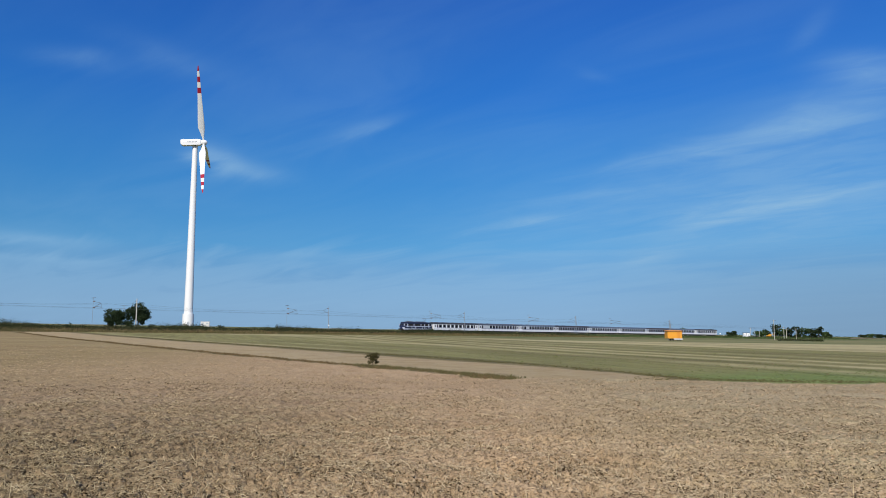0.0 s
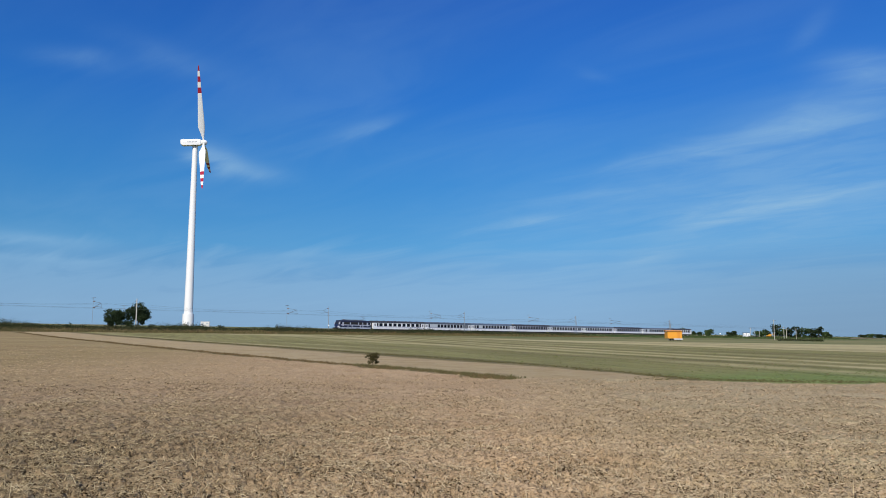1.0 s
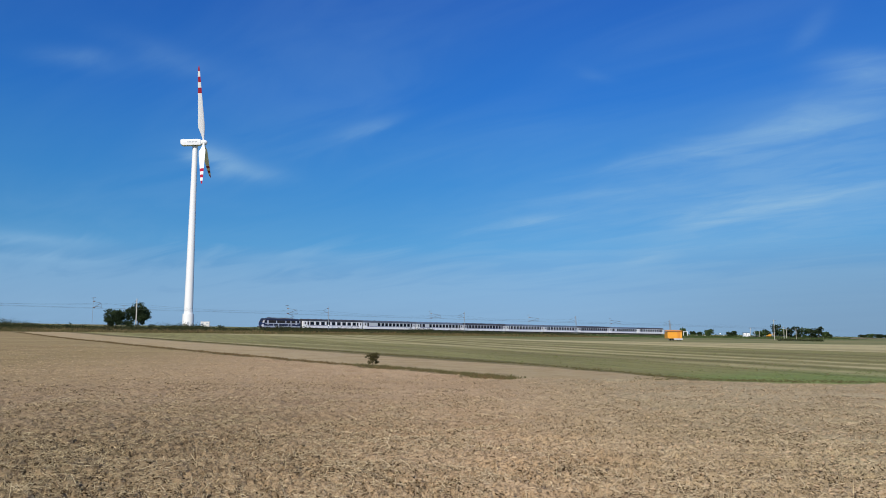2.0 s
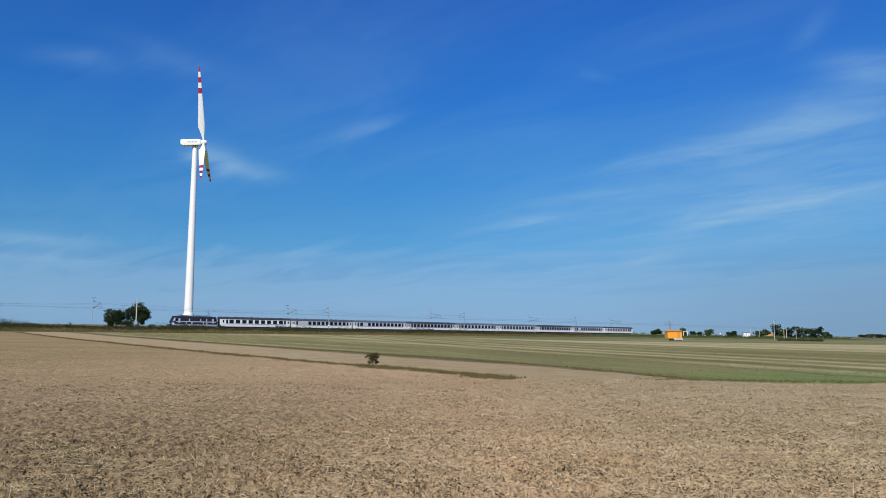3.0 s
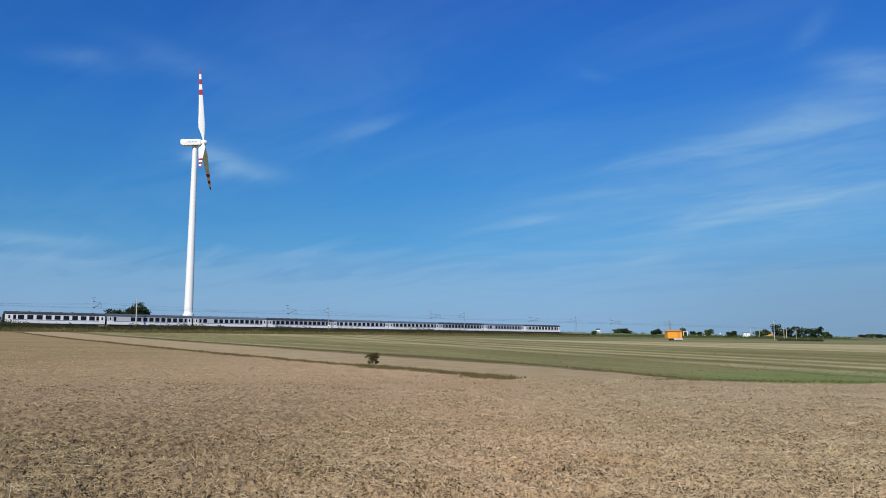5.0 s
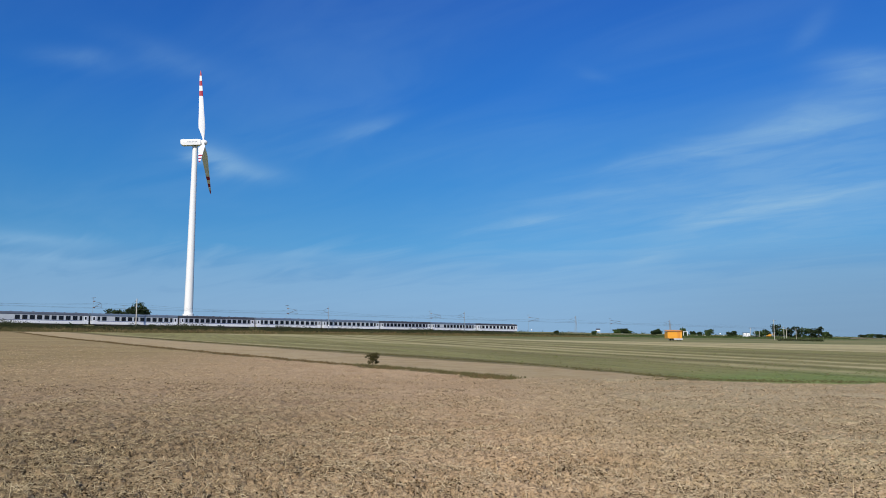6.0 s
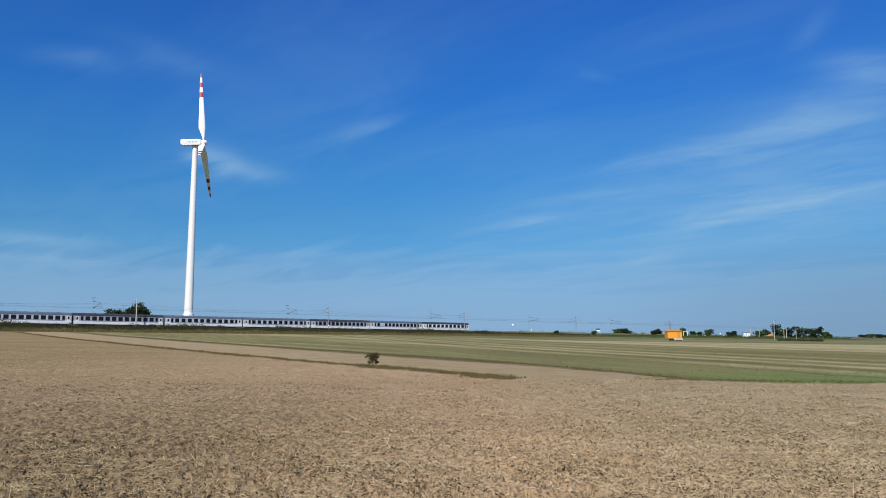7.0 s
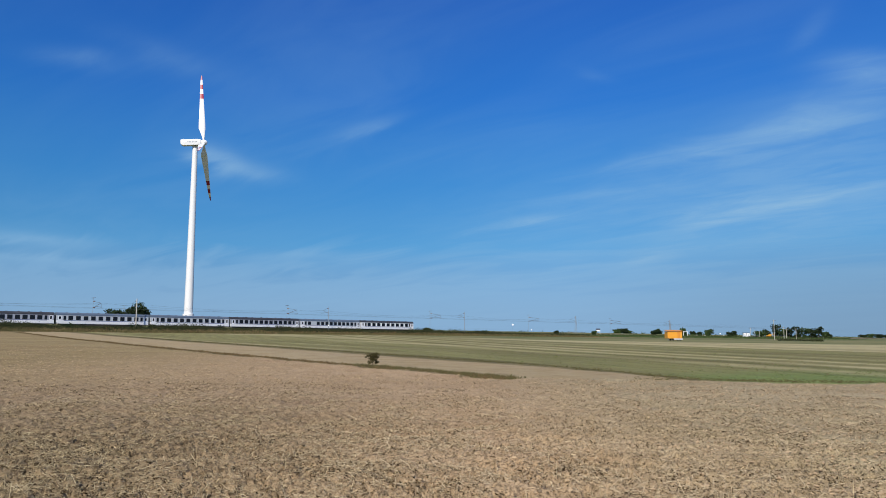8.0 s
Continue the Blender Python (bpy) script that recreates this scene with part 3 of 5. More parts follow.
def blade_mesh():
    """A blade along +z, its flat side set by the pitch, with red and white bands at the tip."""
    R = 42.6
    bm = bmesh.new()
    stations = [(0.8, 1.0, 1.0, 0), (2.2, 1.05, 1.0, 0), (5.0, 2.0, 0.75, 14), (8.5, 3.7, 0.62, 13), (12, 3.5, 0.52, 11), (18, 2.9, 0.40, 8), (24, 2.35, 0.30, 5),
                (27.4, 2.1, 0.25, 4), (27.42, 2.1, 0.25, 4), (30.5, 1.85, 0.21, 3), (33.5, 1.62, 0.18, 2), (36.5, 1.38, 0.15, 1), (39.5, 1.05, 0.11, 0), (41.6, 0.62, 0.08, 0), (R, 0.18, 0.04, 0)]
    rings = []
    n = 14
    for z, chord, thick, twist in stations:
        ring = []
        for i in range(n):
            t = 2 * math.pi * i / n
            y = 0.5 * chord * math.cos(t) - (chord - 1.0) * 0.22
            x = 0.5 * thick * math.sin(t) * (1 + 0.35 * math.cos(t))
            v = Matrix.Rotation(radians(twist), 3, "Z") @ Vector((x, y, z))
            ring.append(bm.verts.new(v))
        rings.append(ring)
    for k, (a, b) in enumerate(zip(rings, rings[1:])):
        z = 0.5 * (stations[k][0] + stations[k + 1][0])
        red = 27.42 < z < 30.5 or 33.5 < z < 36.5 or z > 39.5
        for i in range(n):
            bm.faces.new((a[i], a[(i + 1) % n], b[(i + 1) % n], b[i])).material_index = int(red)
    bm.faces.new(rings[0][::-1]), bm.faces.new(rings[-1])
    return bm


BLADE_PITCH, ROTOR_SIGN = -90.0, 1


def wind_turbine():
    x, y = TURBINE
    base_z = at(x, y)
    t = empty("wind_turbine", pose(x, y, base_z), "tall white wind turbine with red-banded blade tips", "wind turbine")
    h = HUB.z - base_z - 2.2
    bm = lathe(bmesh.new(), [(3.05, -0.5), (3.05, 4.0), (3.0, 6.6), (2.5, 6.65)], 40)
    part("base_section", bm, M_WHITE, t, "wider white foot of the tower", flat=False)
    rad = lambda z: 2.38 - 1.0 * (z - 6.6) / (h - 6.6)
    part("tower", lathe(bmesh.new(), [(rad(6.6 + (h - 6.6) * k / 12), 6.6 + (h - 6.6) * k / 12) for k in range(13)], 48), M_WHITE, t, flat=False)
    for k in range(1, 5):                                 # flanges between the sections
        z0 = 6.6 + (h - 6.6) * k / 5
        part("flange", lathe(bmesh.new(), [(rad(z0) + 0.004, z0 - 0.09), (rad(z0) + 0.035, z0 - 0.07), (rad(z0) + 0.035, z0 + 0.07), (rad(z0) + 0.004, z0 + 0.09)], 48), M_WHITE, t, flat=False)
    bm = boxed(-0.5, 0.5, -3.12, -2.95, 0.0, 2.2, 0.04)
    part("door", bm, M_GREYBAR, t, "grey steel door in the tower foot", pose(0, 0, 0, 0, 0, 20))
    # nacelle in its own axes: x towards the rotor
    axis = pose(HUB.x - x, HUB.y - y, HUB.z - base_z, 0, -TILT, YAW)
    bm = bmesh.new()
    pr = [(-1.75, -1.55), (1.75, -1.55), (1.85, 0.2), (1.7, 1.5), (1.2, 1.85), (-1.2, 1.85), (-1.7, 1.5), (-1.85, 0.2)]
    secs = [(-12.4, 0.62, 0.5), (-12.0, 0.86, 0.3), (-11.0, 1.0, 0.0), (-4.0, 1.0, 0.0), (-1.7, 0.96, 0.0), (-1.35, 0.8, 0.0)]
    rings = [[bm.verts.new((sx, a * sc, b * sc + dz)) for a, b in pr] for sx, sc, dz in secs]
    for a, b in zip(rings, rings[1:]):
        for i in range(len(pr)):
            bm.faces.new((a[i], a[(i + 1) % len(pr)], b[(i + 1) % len(pr)], b[i]))
    bm.faces.new(rings[0][::-1]), bm.faces.new(rings[-1])
    bmesh.ops.bevel(bm, geom=bm.edges[:], offset=0.05, segments=1, affect="EDGES")
    nac = part("nacelle", bm, M_WHITE, t, "white nacelle with plain grey lettering bars", axis)
    bm = bmesh.new()
    for k in range(7):                                    # lettering on the side
        box(bm, -8.6 + k * 0.78, -8.05 + k * 0.78, -1.915, -1.86, 0.0, 0.75)
    part("lettering_bar", bm, M_GREYBAR, nac)
    bm = lathe(bmesh.new(), [(1.5, -0.15), (1.55, 0.0), (1.5, 0.1)], 24)
    part("yaw_collar", bm, M_GREYBAR, t, "grey ring under the nacelle", pose(0, 0, h - 0.1))
    bm = tube(bmesh.new(), (-10.8, 0.5, 1.8), (-10.8, 0.5, 3.2), 0.05)
    part("wind_vane", bm, M_GREYBAR, nac)
    # rotor
    bm = lathe(bmesh.new(), [(1.1, -1.45), (1.5, -1.0), (1.62, 0.0), (1.5, 0.8), (1.15, 1.5), (0.6, 1.95), (0.12, 2.1)], 28, axis="X")
    rotor = part("rotor", bm, M_WHITE, t, "white spinner with three blades", axis, flat=False)
    b0 = part("blade", blade_mesh(), [M_WHITE, M_RED], rotor, "white blade with red and white bands at its tip", pose(0, 0, 0, 0, 0, BLADE_PITCH), flat=False)
    for k in (1, 2):
        twin(b0, Matrix.Rotation(2 * math.pi * k / 3, 4, "X") @ b0.matrix_basis)
    return t, rotor, axis


turbine, rotor, rotor_axis = wind_turbine()


def kiosk():
    x, y = -128.6, 424.0
    z = at(x, y)
    t = empty("transformer_kiosk", pose(x, y, z, 0, 0, 12), "white flat-roofed transformer kiosk beside the turbine", "utility building")
    part("wall", boxed(-2.3, 2.3, -1.4, 1.4, -0.3, 2.5, 0.03), M_PLASTER, t)
    part("roof", boxed(-2.45, 2.45, -1.55, 1.55, 2.504, 2.72, 0.03), M_COACH_L, t, "pale grey roof slab")
    part("door", boxed(-1.7, -0.7, -1.45, -1.405, 0.05, 2.1), M_GREYBAR, t, "grey double door")
    part("vent", boxed(0.5, 1.7, -1.45, -1.405, 1.2, 2.0), M_GREYBAR, t, "grey louvred vent")


kiosk()

# ---------------------------------------------------------------- railway
V0 = 198.4                                                # v of the locomotive's nose at the start


def track(u, name_label):
    t = empty("railway_track", pose(*uv(u, 0), 0), name_label, "railway track", "tracks of the line")
    t["kind"] = "structure"
    a = math.degrees(math.atan2(DY, DX))
    bed = bmesh.new()
    extrude_x(bed, [(-2.6, 5.0), (2.6, 5.0), (1.75, RAIL - 0.24), (-1.75, RAIL - 0.24)], -900, 1500)
    part("ballast_bed", bed, M_BALLAST, t, "grey-brown ballast", pose(0, 0, 0, 0, 0, a))
    for s in (-0.7175, 0.7175):
        bm = extrude_x(bmesh.new(), [(s - 0.07, RAIL - 0.17), (s + 0.07, RAIL - 0.17), (s + 0.075, RAIL - 0.15), (s + 0.01, RAIL - 0.12), (s + 0.035, RAIL - 0.03), (s + 0.035, RAIL), (s - 0.035, RAIL), (s - 0.035, RAIL - 0.03), (s - 0.01, RAIL - 0.12), (s - 0.075, RAIL - 0.15)], -900, 1500)
        part("rail", bm, M_RUST, t, "", pose(0, 0, 0, 0, 0, a))
    bm = bmesh.new()
    for k in range(-120, 700):
        box(bm, k * 0.65 - 0.12, k * 0.65 + 0.12, -1.25, 1.25, RAIL - 0.36, RAIL - 0.175)
    o = part("sleepers", bm, M_SLEEPER, t, "concrete sleepers", pose(0, 0, 0, 0, 0, a))
    o["kind"] = "stuff"


track(230.0, "near railway track on grey-brown ballast")
track(234.2, "far railway track on grey-brown ballast")


# ---------------------------------------------------------------- train; x runs from the nose backwards, along the line
def car_profile(w, z0, z1):
    return [(-w + 0.03, z0), (w - 0.03, z0), (w, z0 + 0.25), (w, z1), (-w, z1), (-w, z0 + 0.25)]


def roof_profile(w, z1, top):
    pts = [(w, z1)]
    for k in range(1, 8):
        t = math.pi * k / 8
        pts.append((w * math.copysign(abs(math.cos(t)) ** 0.55, math.cos(t)), z1 + (top - z1) * math.sin(t) ** 0.8))
    return pts + [(-w, z1)]


def wheel_bm():
    bm = lathe(bmesh.new(), [(0.40, -0.07), (0.46, -0.06), (0.46, 0.05), (0.49, 0.06), (0.49, 0.09), (0.2, 0.08)], 18, axis="Y")
    return bm


def add_bogies(t, xs, gauge=0.72):
    bog = wh = None
    for x in xs:
        if bog is None:
            bm = bmesh.new()
            for s in (-1, 1):
                box(bm, -1.75, 1.75, s * 1.02 - 0.09, s * 1.02 + 0.09, 0.42, 0.62, 0.03)
                for q in (-1.25, 1.25):
                    box(bm, q - 0.2, q + 0.2, s * 1.05 - 0.12, s * 1.05 + 0.12, 0.3, 0.7, 0.03)
                    tube(bm, (q * 0.35, s * 1.02, 0.55), (q * 0.35, s * 1.02, 0.95), 0.14, n=8)
            box(bm, -0.35, 0.35, -1.1, 1.1, 0.45, 0.9, 0.03)
            bog = part("bogie", bm, M_UNDER, t, "grimy black bogie", pose(x, 0, 0))
        else:
            bog = twin(bog, pose(x, 0, 0))
        for q in (-1.25, 1.25):
            for s in (-1, 1):
                m = pose(q, s * gauge, 0.46, 0, 0, 0 if s > 0 else 180)
                if wh is None:
                    wh = part("wheel", wheel_bm(), M_STEEL, bog, "", m)
                else:
                    twin(wh, m, bog)


def pane_set(t, items, z0, z1, w, frame_m=M_RUBBER, name="window"):
    """Framed windows at (x, width) on both sides; alike ones share their meshes."""
    made = {}
    for x, wd in items:
        for s in (-1, 1):
            m = pose(x, s * w, 0, 0, 0, 0 if s < 0 else 180)
            if wd not in made:
                bm = bmesh.new()
                h, f = wd / 2, 0.055
                for b_ in ((-h - f, -h, z0 - f, z1 + f), (h, h + f, z0 - f, z1 + f), (-h, h, z0 - f, z0), (-h, h, z1, z1 + f)):
                    box(bm, b_[0], b_[1], -0.03, 0.0, b_[2], b_[3])
                fr = part(name, bm, frame_m, t, "", m)
                pn = part("pane", boxed(-wd / 2, wd / 2, -0.018, 0.0, z0, z1), M_GLASS, fr)
                made[wd] = (fr, pn)
            else:
                fr = twin(made[wd][0], m, t)
                twin(made[wd][1], Matrix.Identity(4), fr)


def coach(label, wall, band, roof_m, blank=(), n=11, stripe=M_STRIPE, pane_width=1.15):
    L, w = 26.4, 1.41
    t = empty("railway_coach", Matrix.Identity(4), label, "railway coach", "coaches of the train")
    x0, x1 = 0.35, L - 0.35
    part("lower_body", extrude_x(bmesh.new(), car_profile(w, 0.92, 1.86), x0, x1), wall, t)
    part("window_band", extrude_x(bmesh.new(), [(-w, 1.864), (w, 1.864), (w, 3.22), (-w, 3.22)], x0, x1), band, t)
    part("line", boxed(x0 + 1.8, x1 - 1.8, -w - 0.012, w + 0.012, 1.72, 1.86), stripe, t, "thin painted line under the windows")
    bm = extrude_x(bmesh.new(), roof_profile(w + 0.012, 3.224, 4.05), x0 + 0.02, x1 - 0.02)
    rf = part("roof", bm, roof_m, t, "ribbed roof", flat=True)
    for k in range(8):
        bm = lathe(bmesh.new(), [(0.22, 0), (0.22, 0.1), (0.3, 0.12), (0.3, 0.18), (0.1, 0.22)], 8) if k == 0 else None
        if bm:
            vt = part("roof_vent", bm, roof_m, rf, "", pose(3.5, 0.45, 3.93))
        else:
            twin(vt, pose(3.5 + k * 2.77, 0.45 if k % 2 == 0 else -0.45, 3.93))
    xs = [4.0 + (L - 8.0) * k / (n - 1) for k in range(n)]
    pane_set(t, [(x, pane_width) for k, x in enumerate(xs) if k not in blank] + [(2.45, 0.6), (L - 2.45, 0.6)], 2.02, 3.06, w)
    door = None
    for x in (1.15, L - 1.15):
        for s in (-1, 1):
            m = pose(x, s * w, 0, 0, 0, 0 if s < 0 else 180)
            if door is None:
                door = part("door", boxed(-0.4, 0.4, -0.022, 0.0, 1.02, 3.12), wall, t, "folding entrance door", m)
                dp = part("pane", boxed(-0.24, 0.24, -0.03, -0.022, 2.1, 2.95), M_GLASS, door)
            else:
                d2 = twin(door, m, t)
                twin(dp, Matrix.Identity(4), d2)
    for x, s in ((0.0, -1), (L, 1)):                       # gangways and buffers
        bm = boxed(min(x, x - s * 0.33), max(x, x - s * 0.33), -0.55, 0.55, 1.1, 3.2)
        for q in (-0.87, 0.87):
            tube(bm, (x - s * 0.36, q, 1.05), (x - s * 0.02, q, 1.05), 0.1, n=8)
            tube(bm, (x - s * 0.06, q, 1.05), (x + s * 0.0, q, 1.05), 0.23, n=12)
        part("gangway", bm, M_RUBBER, t, "black rubber gangway and buffers")
    bm = boxed(x0 + 0.1, x1 - 0.1, -1.2, 1.2, 0.78, 0.918)
    for a, b in ((6.0, 9.2), (9.3, 13.0), (13.1, 16.4), (16.5, 20.4)):
        box(bm, a, b, -1.25, 1.25, 0.38, 0.779, 0.04)
    part("underframe", bm, M_UNDER, t, "dark underfloor boxes")
    add_bogies(t, (3.7, L - 3.7))
    return t


def locomotive():
    L, w = 16.2, 1.48
    t = empty("electric_locomotive", Matrix.Identity(4), "blue and pale grey electric locomotive with two pantographs", "locomotive")
    x0, x1 = 0.55, L - 0.55

    def shell(z0, z1, f0, f1, wd):
        """A slice of the body whose raked ends stand f0 back at its foot and f1 at its top."""
        bm = bmesh.new()
        def ring(z, f):
            return [bm.verts.new(p + (z,)) for p in ((x0 + f, -wd * 0.72), (x0 + f + 0.5, -wd), (x1 - f - 0.5, -wd), (x1 - f, -wd * 0.72), (x1 - f, wd * 0.72), (x1 - f - 0.5, wd), (x0 + f + 0.5, wd), (x0 + f, wd * 0.72))]
        a, b = ring(z0, f0), ring(z1, f1)
        for i in range(8):
            bm.faces.new((a[i], a[(i + 1) % 8], b[(i + 1) % 8], b[i]))
        bm.faces.new(a[::-1]), bm.faces.new(b)
        return bm

    part("skirt", shell(0.88, 1.12, 0.02, 0.02, w - 0.02), M_LOCO_G, t, "pale grey skirt")
    part("lower_body", shell(1.124, 1.50, 0.0, 0.0, w), M_LOCO_G, t, "pale grey lower body")
    part("middle_band", shell(1.504, 2.34, 0.0, 0.08, w), M_LOCO_G, t, "pale grey waist band")
    part("upper_body", shell(2.344, 3.22, 0.08, 0.5, w), M_NAVY, t, "dark navy upper body with louvred windows")
    for xa, s in ((x0 + 0.075, 1), (x1 - 0.075, -1)):     # dark cab fronts above the waist
        bm = bmesh.new()
        rings = []
        for z, f in ((2.35, 0.0), (3.215, 0.415)):
            rings.append([bm.verts.new((xa + s * (f + dx_), y_ * (w + 0.012), z)) for dx_, y_ in ((0, -0.72), (0.5, -1), (2.0 - f, -1), (2.0 - f, 1), (0.5, 1), (0, 0.72))])
        for i in range(6):
            bm.faces.new((rings[0][i], rings[0][(i + 1) % 6], rings[1][(i + 1) % 6], rings[1][i]))
        bm.faces.new(rings[0][::-1]), bm.faces.new(rings[1])
        part("cab", bm, M_BLUE, t, "dark blue cab")
        bm = bmesh.new()
        rings = []
        for z, f in ((1.85, -0.085), (2.336, -0.035)):
            rings.append([bm.verts.new((xa + s * (f + dx_), y_ * (w + 0.008), z)) for dx_, y_ in ((0, -0.72), (0.5, -1), (0.95, -1), (0.95, 1), (0.5, 1), (0, 0.72))])
        for i in range(6):
            bm.faces.new((rings[0][i], rings[0][(i + 1) % 6], rings[1][(i + 1) % 6], rings[1][i]))
        bm.faces.new(rings[0][::-1]), bm.faces.new(rings[1])
        part("nose", bm, M_BLUE, t, "dark blue nose")
        part("nose_apron", boxed(min(xa - s * 0.09, xa + s * 0.9), max(xa - s * 0.09, xa + s * 0.9), -w * 0.7, w * 0.7, 1.14, 1.84), M_BLUE, t, "dark blue nose apron")
    part("roof_edge", shell(3.224, 3.46, 0.5, 0.72, w - 0.01), M_NAVY, t, "dark navy cornice")
    bm = extrude_x(bmesh.new(), roof_profile(w - 0.12, 3.464, 3.9), x0 + 0.8, x1 - 0.8)
    rf = part("roof", bm, M_NAVY, t, "dark navy roof with equipment")
    bm = bmesh.new()
    for a, b, hgt in ((4.2, 6.0, 0.28), (6.6, 7.6, 0.2), (8.4, 9.9, 0.3), (10.4, 11.8, 0.22)):
        box(bm, a, b, -0.7, 0.7, 3.83, 3.83 + hgt, 0.05)
    for x in (3.0, 6.2, 8.0, 10.2, 13.0):
        tube(bm, (x, -0.3, 3.8), (x, -0.3, 4.2), 0.07, n=8)
    tube(bm, (3.0, -0.3, 4.2), (13.0, -0.3, 4.2), 0.035)
    part("roof_equipment", bm, M_STEEL, rf, "grey roof insulators and boxes")
    # side windows and louvres
    for s in (-1, 1):
        yy = s * (w + 0.016)
        for x, wd in ((1.62, 0.8), (14.58, 0.8)):
            part("cab_window", boxed(x - wd / 2, x + wd / 2, min(yy, yy + s * 0.02), max(yy, yy + s * 0.02), 2.42, 3.1), M_GLASS, t, "dark cab side window")
        for x, q in ((4.2, 1.25), (7.75, 1.45), (10.5, 0.62), (12.6, 0.72)):
            bm = boxed(x - q, x + q, min(yy, yy + s * 0.018), max(yy, yy + s * 0.018), 2.42, 3.2)
            for k in range(4):
                box(bm, x - q + 0.1, x + q - 0.1, min(yy + s * 0.018, yy + s * 0.05), max(yy + s * 0.018, yy + s * 0.05), 2.52 + k * 0.15, 2.57 + k * 0.15)
            part("louvre", bm, M_UNDER, t, "dark louvred machine room windows")
        for x in (1.05, 5.85, 9.5, 11.5, 15.1):
            part("pillar", boxed(x - 0.2, x + 0.2, min(yy, yy + s * 0.02), max(yy, yy + s * 0.02), 2.4, 3.1), M_LOCO_G, t, "pale grey window pillar")
        for x in (2.55, 13.65):
            part("cab_door", boxed(x - 0.32, x + 0.32, min(yy, yy + s * 0.02), max(yy, yy + s * 0.02), 1.82, 3.15), M_LOCO_G, t, "pale cab door")
        for xa, xb in ((0.98, 4.6), (4.9, 6.4), (6.9, 10.3), (10.6, 11.4), (11.8, 15.2)):
            part("panel", boxed(xa, xb, min(yy, yy + s * 0.01), max(yy, yy + s * 0.01), 1.42, 2.06), M_BLUE, t, "blue flank panel")
    for x, s in ((x0, -1), (x1, 1)):
        for q in (-0.52, 0.52):
            bm = bmesh.new()
            a = [bm.verts.new((x - s * (0.10 + 0.40 * (zz - 2.4) / 0.8) + s * 0.03, q + dy, zz)) for dy, zz in ((-0.45, 2.48), (0.45, 2.48), (0.45, 3.12), (-0.45, 3.12))]
            b = [bm.verts.new(v_.co - Vector((s * 0.06, 0, 0))) for v_ in a]
            bm.faces.new(a), bm.faces.new(b[::-1])
            for i in range(4):
                bm.faces.new((a[i], a[(i + 1) % 4], b[(i + 1) % 4], b[i]))
            part("windscreen", bm, M_SCREEN, t, "raked cab windscreen")
            part("headlight", lathe(bmesh.new(), [(0.13, -0.05), (0.14, 0.03), (0.1, 0.05)], 14, axis="X"), M_SIGNW, t, "round headlight", pose(x + s * 0.02, q * 1.5, 1.55, 0, 0, 0 if s > 0 else 180))
        bm = boxed(min(x - s * 0.1, x + s * 0.12), max(x - s * 0.1, x + s * 0.12), -1.35, 1.35, 0.85, 1.12, 0.03)
        for q in (-0.87, 0.87):
            tube(bm, (x, q, 1.05), (x + s * 0.5, q, 1.05), 0.1, n=8)
            tube(bm, (x + s * 0.47, q, 1.05), (x + s * 0.55, q, 1.05), 0.24, n=12)
        part("buffer_beam", bm, M_UNDER, t, "dark buffer beam with two buffers")
    part("underframe", boxed(1.2, L - 1.2, -1.25, 1.25, 0.5, 0.878, 0.03), M_UNDER, t, "dark underframe")
    add_bogies(t, (4.0, L - 4.0))
    # pantographs: the rear one raised
    for x, up in ((3.6, 0.25), (12.6, 1.35)):
        bm = boxed(-1.0, 1.0, -0.75, 0.75, 3.95, 4.02)
        z, k = 4.0, up
        for q in (-0.5, 0.5):
            tube(bm, (-0.8, q, z), (0.75, q * 0.7, z + k * 0.55), 0.04)
            tube(bm, (0.75, q * 0.7, z + k * 0.55), (-0.15, q * 0.8, z + k), 0.035)
        for dx in (-0.25, 0.05):
            tube(bm, (dx, -0.95, z + k + 0.05), (dx, 0.95, z + k + 0.05), 0.04)
        part("pantograph", bm, M_STEEL, t, "raised pantograph" if up > 1 else "folded pantograph", pose(x, 0, 0))
    return t


TRAIN = []


def train():
    loco = locomotive()
    TRAIN.append((loco, 0.0))
    A = coach("white railway coach with a dark roof and wide windows", M_COACH_W, M_COACH_W, M_ROOF_B, (), 9, pane_width=1.4)
    B = coach("pale grey railway coach with a blank end bay", M_COACH_W, M_COACH_L, M_ROOF, (0, 1), 11)
    C = coach("pale grey railway coach with a grey roof", M_COACH_W, M_COACH_L, M_ROOF_BLUE, (1,), 11)
    D = coach("grey railway coach with a dark roof", M_COACH_W, M_COACH_G, M_ROOF_B, (), 11)
    E = coach("pale railway coach with a bluish-grey roof", M_COACH_W, M_COACH_L, M_ROOF_BLUE, (), 10)
    order = [A, B, C, D, E]
    for src in (E, D, C, A):
        order.append(copy_thing(src, Matrix.Identity(4)))
    for k, c in enumerate(order):
        TRAIN.append((c, 16.2 + 26.4 * k))


train()


# ---------------------------------------------------------------- overhead line
TURN = math.degrees(math.atan2(DY, DX))


